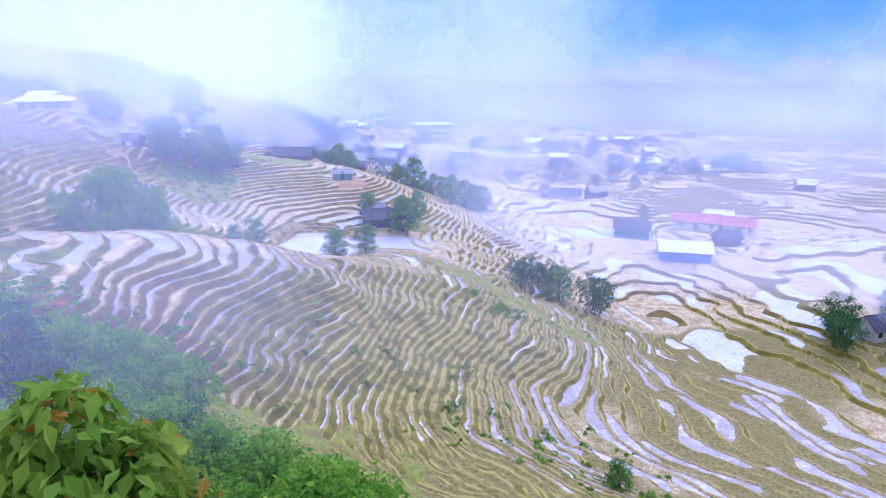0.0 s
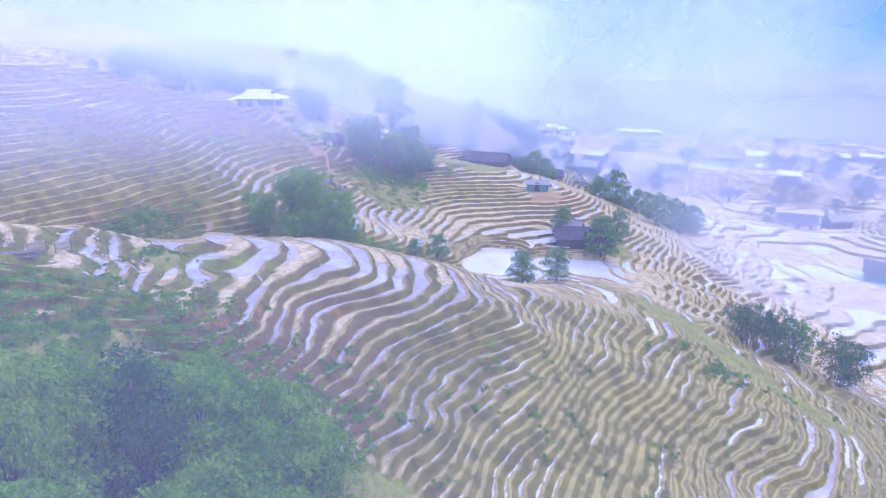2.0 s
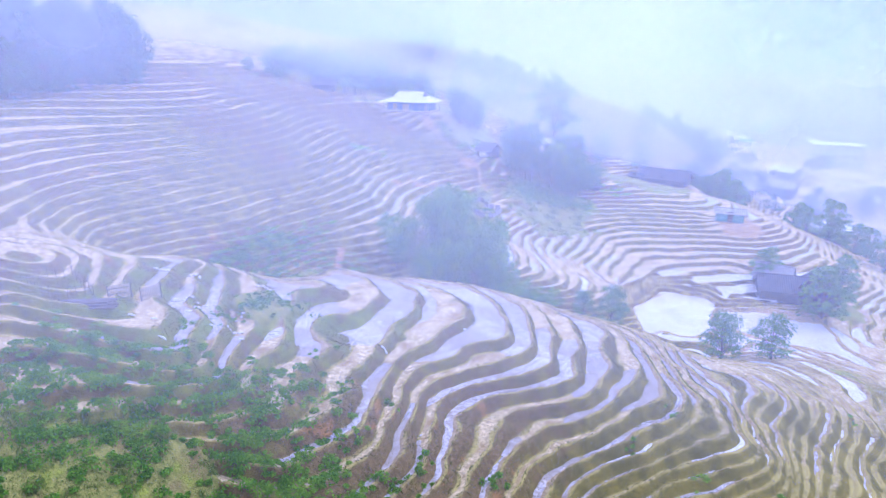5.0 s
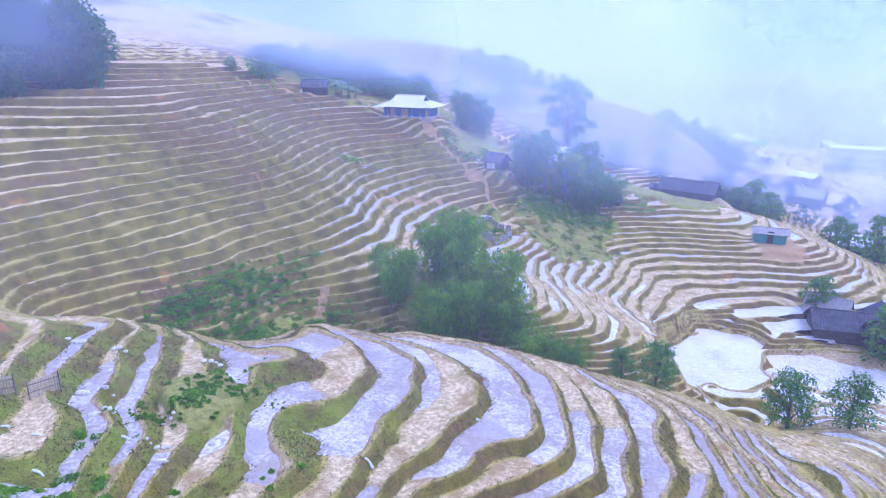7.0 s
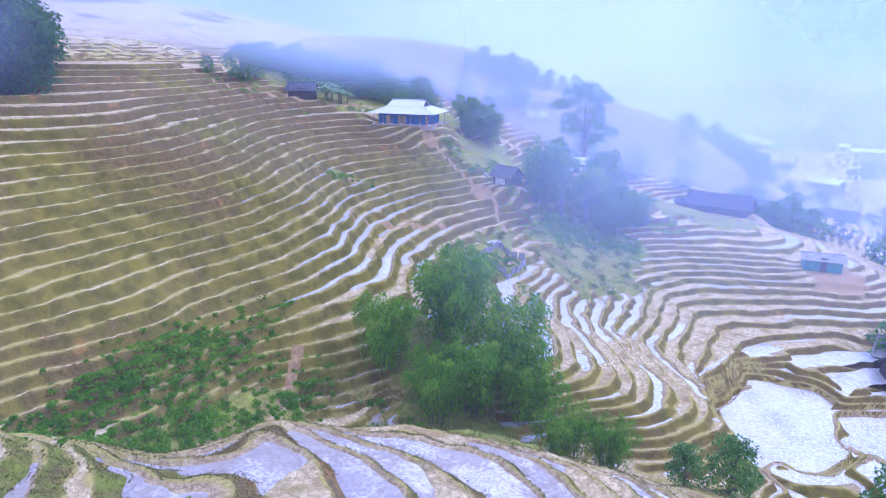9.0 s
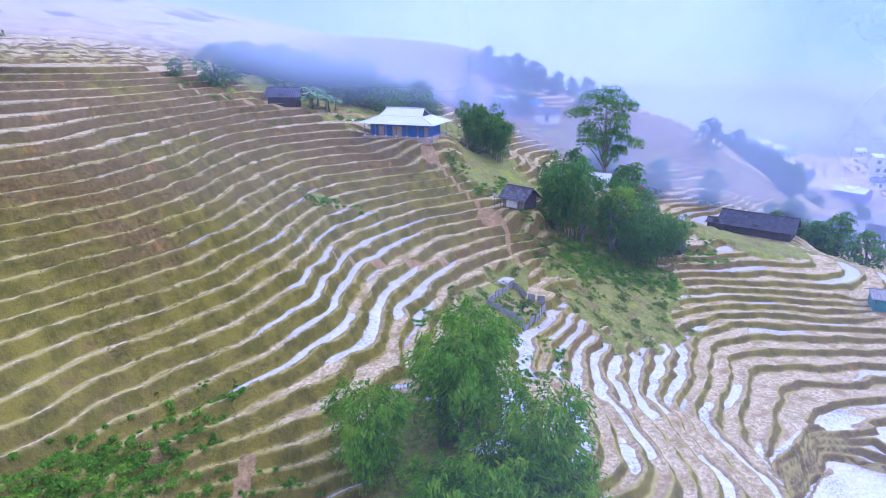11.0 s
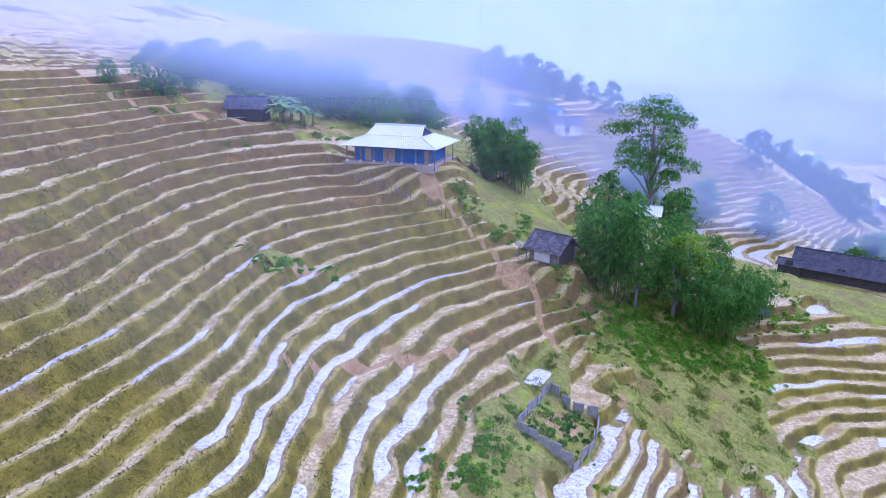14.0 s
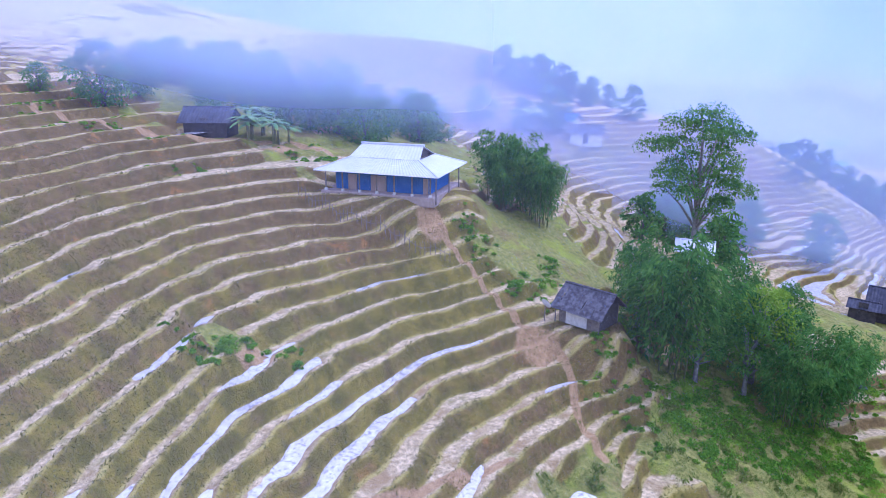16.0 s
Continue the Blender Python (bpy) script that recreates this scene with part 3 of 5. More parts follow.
def unit(rng, n):
    d = rng.normal(size=(n, 3))
    return d / np.linalg.norm(d, axis=1, keepdims=True)


def crown_mesh(name, rng, clumps, per, leaf, material, droop=0.25, flat=0.8):
    """Leaves over a set of clumps (x, y, z, radius): thick on the outside, open between."""
    cs, al, no = [], [], []
    for x, y, z, r in clumps:
        n = int(per * (0.7 + 0.6 * rng.rand()))
        d = unit(rng, n)
        d[:, 2] = np.where(d[:, 2] < -0.45, -d[:, 2] * 0.6, d[:, 2])
        rad = r * (0.45 + 0.6 * rng.rand(n) ** 0.6)[:, None] * np.array([1, 1, flat])
        cs.append(np.array([x, y, z]) + d * rad)
        al.append(d + unit(rng, n) * 0.9 - np.array([0, 0, droop * 2]))
        no.append(d * 0.6 + unit(rng, n) * 0.5 + np.array([0, 0, 0.6]))
    c, a, nn = np.concatenate(cs), np.concatenate(al), np.concatenate(no)
    s = leaf * (0.65 + 0.7 * rng.rand(len(c)))
    return leaf_mesh(name, c, a, nn, s, s * (0.42 + 0.2 * rng.rand(len(c))), material)


def tree(name, seed, tall, spread, bark, leafage, clumps=26, per=95, leaf=0.3, bare=0.3, label="", category="tree", slim=1.0, droop=0.25, puff=1.0):
    """A trunk with limbs, and a crown of leafy clumps at the limbs' ends."""
    rng = np.random.RandomState(seed)
    ob = holder(name, 0, 0, 0)
    bm = bmesh.new()
    lean = rng.uniform(-0.05, 0.05, 2) * tall
    stem = [(lean[0] * f * f, lean[1] * f * f, tall * 0.8 * f - 0.35) for f in (0, 0.2, 0.45, 0.7, 1)]
    r0 = 0.022 * tall * slim + 0.04
    tube(bm, stem, [r0 * 1.3, r0, r0 * 0.75, r0 * 0.5, r0 * 0.2], 7)
    blobs = []
    for i in range(clumps):
        f = bare + (1 - bare) * (i + 0.5) / clumps
        ang = i * 2.4 + rng.uniform(-0.5, 0.5)
        env = math.sin(math.pi * min(1, 0.18 + 0.80 * (f - bare) / (1 - bare))) ** 0.7
        rad = spread * env * rng.uniform(0.45, 1.0)
        z = tall * (f * 0.92) + rng.uniform(-0.05, 0.05) * tall
        cx, cy = lean[0] * f + math.cos(ang) * rad, lean[1] * f + math.sin(ang) * rad
        size = spread * rng.uniform(0.32, 0.52) * puff
        blobs.append((cx, cy, z, size))
        if i % 2 == 0:
            z0 = max(bare * 0.8, f - 0.28) * tall * 0.8
            tube(bm, [(lean[0] * f * f, lean[1] * f * f, z0), (cx * 0.5, cy * 0.5, z0 + (z - z0) * 0.6), (cx * 0.95, cy * 0.95, z)], [r0 * 0.4, r0 * 0.25, r0 * 0.08], 5)
    part("trunk", bm, bark, ob, shade=True)
    crown = new("crown", crown_mesh("crown", rng, blobs, per, leaf, leafage, droop))
    crown.parent = ob
    return tagged(ob, label, category)


def bamboo(name, seed, culms, tall, spread, leafage, label, per=170, leaf=0.5):
    """A clump of arching culms, each with drooping plumes of narrow leaves."""
    rng = np.random.RandomState(seed)
    ob = holder(name, 0, 0, 0)
    for i in range(culms):
        ang, f = i * 2.4 + rng.uniform(-0.3, 0.3), math.sqrt((i + 0.5) / culms)
        h = tall * rng.uniform(0.72, 1.0) * (1.08 - 0.35 * f)
        base, arch = 0.32 * spread * f, spread * (0.25 + 0.75 * f) * rng.uniform(0.75, 1.1)
        d = Vector((math.cos(ang), math.sin(ang), 0))
        pts = []
        for s in (0, 0.25, 0.5, 0.72, 0.88, 1.0):
            out = base + (arch - base) * s**2.2
            pts.append(d * out + Vector((0, 0, h * (s * 1.16 - 0.22 * s**3.5) - 0.3)))
        bm = tube(bmesh.new(), pts, [0.055, 0.05, 0.042, 0.03, 0.018, 0.006], 5)
        culm = part("culm", bm, CULM, ob, shade=True)
        n = int(per * rng.uniform(0.8, 1.2))
        s = 0.22 + 0.8 * rng.rand(n) ** 0.75
        P = np.array([tuple(p) for p in pts])
        knots = np.array([0, 0.25, 0.5, 0.72, 0.88, 1.0])
        c = np.stack([np.interp(s, knots, P[:, k]) for k in range(3)], 1)
        # sprays hang from the nodes
        node = rng.randint(0, 26, n)
        sd = np.random.RandomState(seed * 31 + i).normal(size=(26, 3))
        reach = (0.25 + 0.95 * np.sin(np.pi * np.clip(s, 0, 1)) ** 0.6) * (tall / 9)
        off = sd[node] * np.array([0.55, 0.55, 0.3]) * reach[:, None] + rng.normal(size=(n, 3)) * 0.22
        off[:, 2] -= 0.28 * np.abs(off[:, 0] + off[:, 1]) + 0.1
        c = c + off
        al = np.stack([d.x + rng.normal(0, 0.7, n), d.y + rng.normal(0, 0.7, n), rng.uniform(-1.6, 0.1, n)], 1)
        no = unit(rng, n) * 0.7 + np.array([d.x * 0.5, d.y * 0.5, 0.8])
        ln = leaf * (0.6 + 0.8 * rng.rand(n))
        plume = new("plume", leaf_mesh("plume", c, al, no, ln, ln * 0.30, leafage))
        plume.parent = culm
        tagged(plume, "", "", "", "stuff")
    return tagged(ob, label, "bamboo")


def conifer_ok(x, y):
    return float(height(x, y))


def plant(proto, spots, group="", label=""):
    """Set the first plant at the first spot and copies at the rest: x, y, size, turn."""
    first = True
    for x, y, s, turn in spots:
        m = pose(x, y, conifer_ok(x, y) - 0.05, 0, 0, turn)
        if first:
            proto.scale = (s, s, s)
            ob = proto
            ob.matrix_basis = m @ Matrix.Diagonal((s, s, s, 1))
            first = False
        else:
            ob = copy_thing(proto, m)
            ob.scale = (s, s, s * (0.92 + 0.16 * ((x * 7.3 + y * 3.1) % 1)))
        tagged(ob, label, "", group)


def ring(spots, seed, lo=0.85, hi=1.15):
    rng = np.random.RandomState(seed)
    return [(x, y, rng.uniform(lo, hi), rng.uniform(0, 360)) for x, y in spots]


# the tall tree whose top the flight starts beside
t_near = tree("roadside_tree", 3, 19.1, 1.8, BARK, LEAF_NEAR, 44, 300, 0.30, 0.62, "tall slender tree with big fresh green drooping leaves", "tree", 0.55, 0.5)
plant(t_near, [(-4.3, 6.1, 1.0, 20)])

# the wood below the start
wood_a = tree("forest_tree", 11, 8.5, 3.0, BARK, LEAF_BAMBOO, 34, 150, 0.34, 0.25, "leafy green broadleaf tree in a dense hillside wood")
plant(wood_a, ring([(-24, 37.5), (-13, 30), (-27, 33), (-16, 31), (-9, 27), (-18, 27), (-33, 32), (-20, 30), (-22, 24), (-6, 24)], 1, 0.9, 1.15), "trees of the wood")
wood_b = tree("forest_tree", 12, 7.6, 3.3, BARK, LEAF_BAMBOO, 34, 150, 0.34, 0.22, "bright green bushy tree in a dense hillside wood")
plant(wood_b, ring([(-20.5, 38), (-21, 34), (-14.5, 27), (-10, 24), (-24, 28), (-31, 27), (-12, 22), (-17.5, 34), (-28, 37), (-4.5, 21.5), (-30, 35), (-22.5, 42.2), (-19.5, 41), (-26, 40.5)], 2, 0.85, 1.1), "trees of the wood")
t_lime = tree("forest_tree", 13, 8.5, 2.9, BARK, LEAF_LIME, 36, 330, 0.3, 0.25, "lime green tree with long narrow leaves in the wood", "tree", 1, 0.6)
plant(t_lime, [(-30, 30.5, 1.12, 0), (-34, 28.5, 1.0, 120), (-27.6, 29.5, 0.95, 60)], "trees of the wood")
t_dark = tree("forest_tree", 14, 10.5, 2.1, BARK, LEAF_DARK, 40, 210, 0.24, 0.15, "dense dark green upright tree in the wood")
plant(t_dark, [(-25.2, 34.6, 1.02, 30), (-14.8, 33.2, 0.72, 200)], "trees of the wood")

# bamboo in the gully behind the near spur
bam_a = bamboo("bamboo_clump", 21, 16, 11.5, 4.6, LEAF_BAMBOO, "dense green bamboo clump with drooping feathery tops", 330, 0.5)
plant(bam_a, [(-51.5, 96, 0.92, 0), (-47, 92.5, 0.82, 70), (-54.5, 90.5, 0.72, 150), (-43.5, 94.5, 0.72, 220), (-49, 89.8, 0.72, 300), (-39.5, 92.5, 0.6, 40), (-52.5, 100, 0.85, 110), (-36.5, 94, 0.5, 10), (-46, 96.5, 0.9, 190)], "bamboo of the gully")
# the grove by the hut
bam_b = bamboo("bamboo_clump", 22, 14, 11.0, 4.2, LEAF, "dark blue-green bamboo clump beside the hut", 330, 0.5)
plant(bam_b, [(-61.4, 141.5, 1.14, 10), (-51.3, 145.0, 0.85, 60), (-63, 143.8, 0.85, 100), (-53.2, 143.6, 0.6, 160), (-49.5, 149.5, 0.7, 200), (-80.8, 150.5, 0.7, 90), (-79.4, 152.5, 0.8, 240), (-77.6, 151.6, 0.72, 20), (-76.0, 150.8, 0.66, 130), (-79.2, 149.6, 0.58, 310), (-57.5, 147, 0.7, 20)], "bamboo of the grove")
gt = tree("grove_tree", 31, 8.5, 2.6, PALE_BARK, LEAF, 26, 120, 0.3, 0.35, "green broadleaf tree with a pale trunk in the grove")
plant(gt, [(-59.3, 142.2, 0.75, 0), (-56, 144, 0.8, 80), (-53.8, 148, 0.8, 130), (-64.5, 144.5, 0.7, 200), (-58, 151, 0.85, 300), (-54, 153, 0.8, 10), (-66, 147, 0.6, 10)], "trees of the grove")
lime = tree("grove_tree", 32, 8.5, 2.3, PALE_BARK, LEAF_LIME, 16, 110, 0.3, 0.5, "thin pale-stemmed tree with yellow-green leaves")
plant(lime, [(-55.8, 146, 1.0, 0)], "trees of the grove")
tall = tree("emergent_tree", 33, 18.5, 6.0, PALE_BARK, LEAF, 30, 420, 0.3, 0.42, "tall open-crowned tree with visible forking limbs", puff=0.68)
plant(tall, [(-64.5, 167, 0.98, 0)])
# trees on the valley side of the spurs
vt = tree("spur_tree", 34, 6.2, 2.6, BARK, LEAF, 24, 130, 0.3, 0.12, "bushy green tree at the foot of the terraces")
plant(vt, [(-17.6, 100.5, 0.95, 0), (-12.8, 102, 0.82, 90), (-28, 91.5, 0.72, 200), (-30.5, 90, 0.5, 30), (21, 108, 1.1, 60), (16.8, 51.6, 0.55, 0), (24, 47, 0.4, 0)], "trees at the terraces' foot")
vb = bamboo("bamboo_clump", 35, 12, 9.5, 4.2, LEAF_DARK, "bluish green bamboo clump between terraces", 200, 0.55)
plant(vb, [(27.5, 107.5, 1.0, 0), (14.5, 109, 0.8, 70), (18.5, 110.5, 0.75, 140), (66, 97, 0.9, 20), (69, 103, 1.0, 200)], "bamboo of the valley side")

# woods further off: fewer, larger leaves
far_a = tree("distant_tree", 41, 7.0, 3.2, BARK, LEAF, 26, 70, 0.5, 0.03, "dark green tree in a misty wood")
far_spots = [(-104, 150), (-109, 147), (-113, 144), (-118, 148), (-111, 153), (-106, 157), (-116, 156), (-122, 152), (-99, 156), (-127, 146), (-120, 140), (-125, 160), (-113, 163), (-104, 165),
             (-117, 134), (-121, 130), (-107, 150), (-115, 150), (-102, 153), (-97, 151), (-109, 160), (-119, 160), (-123, 142), (-130, 152)]
rng = np.random.RandomState(78)
far_spots += [(rng.uniform(-138, -98), rng.uniform(152, 184)) for _ in range(26)]
plant(far_a, ring(far_spots, 5, 0.4, 1.0), "trees of the upper woods")
west = [(x, 72 + 22 * rng.rand() + 0.55 * (-110 - x)) for x in -112 - 42 * rng.rand(60) ** 1.3]
far_w = tree("distant_tree", 44, 10.0, 4.0, BARK, LEAF_DARK, 30, 80, 0.6, 0.03, "dark blue-green tree of the wooded mountainside")
plant(far_w, ring(west, 8, 0.75, 1.3), "trees of the mountainside")
far_b = tree("distant_tree", 42, 8.0, 3.0, BARK, LEAF, 26, 52, 0.62, 0.04, "green tree standing in the misty valley")
valley_spots = [(-66, 264), (-62, 259), (-58, 254), (-54, 249), (-50, 245), (-47, 241), (-44, 237), (-41, 233), (-39, 229), (-64, 268), (-46, 246), (-56, 259),
                (-30, 184), (-33, 186), (-26, 178),
                (-8, 172), (-3, 178), (2, 170), (6, 177), (-12, 180), (8, 184), (0, 188), (-6, 190), (12, 190), (-14, 190), (-8, 126), (-16, 136), (-6, 138),
                (-122, 240), (-118, 237), (-114, 240), (-110, 243), (-107, 241), (-104, 245), (-126, 243), (-112, 236), (-100, 247), (-117, 245), (-130, 240), (-103, 241), (-103, 205), (-99, 209), (-110, 202), (-90, 230), (-74, 205)]
rng = np.random.RandomState(79)
valley_spots += [p for p in ((rng.uniform(-72, -28), rng.uniform(163, 202)) for _ in range(34)) if p[1] > 184 or p[0] < -60]
plant(far_b, ring(valley_spots, 6, 0.65, 1.1), "trees of the valley")
far_c = tree("distant_tree", 43, 8.0, 3.4, BARK, LEAF_DARK, 16, 26, 0.95, 0.08, "dark tree among the village houses")
rng = np.random.RandomState(77)
vil = [(40 + 6 * i + rng.uniform(-3, 3), 312 - 3.2 * i + rng.uniform(-8, 8)) for i in range(16)] + [(rng.uniform(-60, 120), rng.uniform(215, 380)) for _ in range(34)]
vil += [(84, 112), (80, 98), (90, 105), (74, 92), (60, 186), (-20, 215), (-26, 225), (-12, 208)]
plant(far_c, ring(vil, 7, 0.6, 1.05), "trees of the village")


def undergrowth(name, spots, seed, material, label, leaf=0.2, per=60):
    """Low bushes and weeds, in one tangle."""
    rng = np.random.RandomState(seed)
    clumps = []
    for cx, cy, rx, ry, n, size in spots:
        px, py = (c + rng.normal(size=n) * r * 0.5 for c, r in ((cx, rx), (cy, ry)))
        px, py = (np.repeat(p, 4) + rng.normal(size=4 * n) * size * 0.75 for p in (px, py))
        pz = height(px, py)
        for x, y, z in zip(px, py, pz):
            r = size * (0.3 + 0.62 * rng.rand() ** 2) * max(0.35, 1.15 - 0.45 * math.hypot((x - cx) / rx, (y - cy) / ry))
            clumps.append((x, y, z + r * 0.12, r))
    ob = new(name, crown_mesh(name, rng, clumps, per, leaf, material, 0.25, 0.55))
    return tagged(ob, label, "bushes", kind="stuff")


undergrowth("gully_bushes", [(-63.9, 74, 1.3, 10, 110, 0.62), (-62.8, 81, 1.3, 6, 60, 0.58), (-60, 74, 3.4, 7, 90, 0.75), (-62, 67, 3, 4, 30, 0.7), (-58, 83, 3, 4, 34, 0.6), (-50, 86, 8, 4, 14, 0.6), (-52, 112, 3, 8, 14, 0.7), (-61, 113, 3, 8, 22, 0.6)], 51, LEAF_BAMBOO, "green bushes and weeds filling the gully")
undergrowth("slope_bushes", [(-38, 51, 8, 6, 70, 0.7), (-30, 47, 10, 6, 110, 0.7), (-45, 46, 8, 5, 60, 0.7), (-40, 42, 9, 6, 70, 0.8), (-50, 39, 8, 5, 40, 0.8), (-36, 36, 6, 5, 50, 0.9), (-24, 52, 8, 5, 40, 0.6), (-12, 66, 12, 8, 18, 0.5), (6, 62, 14, 10, 26, 0.6), (10, 90, 14, 4, 26, 0.6), (14, 52, 10, 8, 20, 0.7), (-47, 61, 2.2, 5, 60, 0.24)], 52, LEAF_BAMBOO, "low green scrub on the slope below the terraces")
undergrowth("grove_bushes", [(-58, 139, 6, 5, 60, 0.8), (-52, 143, 6, 4, 40, 0.8), (-66, 144, 4, 4, 22, 0.9), (-48, 153, 6, 4, 24, 0.8), (-72, 141, 3, 4, 14, 0.7), (-80.6, 117.2, 1.5, 1.0, 5, 0.75), (-78.6, 119.4, 1.2, 0.8, 4, 0.5), (-81, 115.6, 2.4, 1.2, 8, 0.3)], 53, LEAF_BAMBOO, "leafy undergrowth round the grove")
undergrowth("meadow_bushes", [(-59, 136.5, 5, 3, 16, 0.75), (-54, 138.5, 4, 3, 14, 0.75), (-63.5, 135, 2.5, 2, 6, 0.6), (-49, 142, 4, 3, 10, 0.8)], 56, LEAF_BAMBOO, "bright green bushes along the meadow's edge")
undergrowth("hill_bushes", [(-113, 129, 8, 5, 16, 0.5), (-104, 131, 6, 3, 8, 0.4), (-95, 142, 4, 2, 12, 0.6), (-78, 141, 2, 2, 8, 0.6)], 54, LEAF_BAMBOO, "scattered green bushes between terraces")


def bank_grass(name, x0, x1, y0, y1, n, seed, label):
    """Tufts hanging over the banks and along the rims of the terraces."""
    rng = np.random.RandomState(seed)
    x, y = rng.uniform(x0, x1, n), rng.uniform(y0, y1, n)
    z0, z, tread, *_ = terraced(x, y)
    w = wild_zone(x, y, z0)
    thick = 0.5 + 0.5 * waves(x, y, 6, 91, 3)
    keep = (tread < 0.12) & (tread > -0.7) & (thick > 0.35 * rng.rand(n)) & (w < 0.5)
    x, y, z = x[keep], y[keep], finish(x, y, z0, z, w)[keep]
    n = len(x)
    c = np.stack([x, y, z + 0.06], 1)
    al = np.stack([rng.normal(0, 0.8, n), rng.normal(0, 0.8, n), rng.uniform(0.2, 1.3, n)], 1)
    no = unit(rng, n) + np.array([0, 0, 0.5])
    ln = rng.uniform(0.14, 0.30, n)
    me = leaf_mesh(name, c, al, no, ln, ln * rng.uniform(0.12, 0.26, n), TUFT)
    return tagged(new(name, me), label, "grass", kind="stuff")


def meadow_grass(name, x0, x1, y0, y1, n, seed, label):
    """Grass and weeds in patches over the ground left uncut."""
    rng = np.random.RandomState(seed)
    x, y = rng.uniform(x0, x1, n), rng.uniform(y0, y1, n)
    z0, z, *_ = terraced(x, y)
    w = wild_zone(x, y, z0)
    patch = waves(x, y, 4.5, 93, 3)
    keep = (w > 0.45) & (patch > rng.uniform(-0.5, 0.5, n))
    for line, half in TRAILS:
        for (ax, ay), (bx, by) in zip(line, line[1:]):
            dx, dy = bx - ax, by - ay
            t = np.clip(((x - ax) * dx + (y - ay) * dy) / (dx * dx + dy * dy), 0, 1)
            keep &= np.hypot(x - ax - dx * t, y - ay - dy * t) > half
    x, y, z = x[keep], y[keep], finish(x, y, z0, z, w)[keep]
    n = len(x)
    tall = (0.12 + 0.3 * np.clip(waves(x, y, 2.6, 94, 2), 0, 1)) * rng.uniform(0.7, 1.3, n)
    al = np.stack([rng.normal(0, 0.6, n), rng.normal(0, 0.6, n), rng.uniform(0.4, 1.3, n)], 1)
    me = leaf_mesh(name, np.stack([x, y, z + tall * 0.3], 1), al, unit(rng, n) + np.array([0, 0, 0.5]), tall * 1.3, tall * rng.uniform(0.18, 0.4, n), MEADOW_TUFT)
    return tagged(new(name, me), label, "grass", kind="stuff")


MEADOW_TUFT = leaf_mat("meadow_tuft", (0.15, 0.22, 0.03, 1), (0.33, 0.40, 0.07, 1), (0.30, 0.38, 0.07, 1), 0.0, 0.0)
TUFT = leaf_mat("bank_tuft", (0.13, 0.13, 0.025, 1), (0.27, 0.25, 0.07, 1), (0.22, 0.25, 0.04, 1), 0.0, 0.0)
bank_grass("bank_grass", -106, -56, 84, 140, 130000, 61, "tufts of grass on the hillside terrace banks")
bank_grass("bank_grass", -58, -14, 48, 88, 90000, 62, "yellow green grass along the spur's terrace rims")

meadow_grass("meadow_grass", -67, -42, 108, 152, 90000, 63, "rough green grass and weeds over the meadow")
meadow_grass("slope_grass", -50, -20, 36, 50, 36000, 64, "rough green grass on the slope above the wood")
meadow_grass("gully_grass", -62, -34, 64, 97, 50000, 65, "weeds along the stream's gully")


# ---------------------------------------------------------------- houses
def corrugated(bm, p0, p1, p2, p3, pitch=0.25, amp=0.014, thick=0.03):
    """A ribbed sheet between four corners: eave p0 to p1, ridge p3 to p2."""
    p0, p1, p2, p3 = map(Vector, (p0, p1, p2, p3))
    n = max(4, int((p1 - p0).length / pitch) * 2)
    nrm = (p1 - p0).cross(p3 - p0).normalized()
    rows = []
    for k in range(2):
        for top in (0, 1):
            a, b = (p3, p2) if top else (p0, p1)
            rows.append([bm.verts.new(a.lerp(b, i / n) + nrm * ((amp if i % 2 else -amp) - k * thick)) for i in range(n + 1)])
    for i in range(n):
        bm.faces.new((rows[0][i], rows[0][i + 1], rows[1][i + 1], rows[1][i]))
        bm.faces.new((rows[2][i + 1], rows[2][i], rows[3][i], rows[3][i + 1]))
        bm.faces.new((rows[0][i + 1], rows[0][i], rows[2][i], rows[2][i + 1]))
        bm.faces.new((rows[1][i], rows[1][i + 1], rows[3][i + 1], rows[3][i]))
    for j, k in ((0, 0), (n, n)):
        bm.faces.new((rows[0][j], rows[1][j], rows[3][j], rows[2][j]))
    return bm


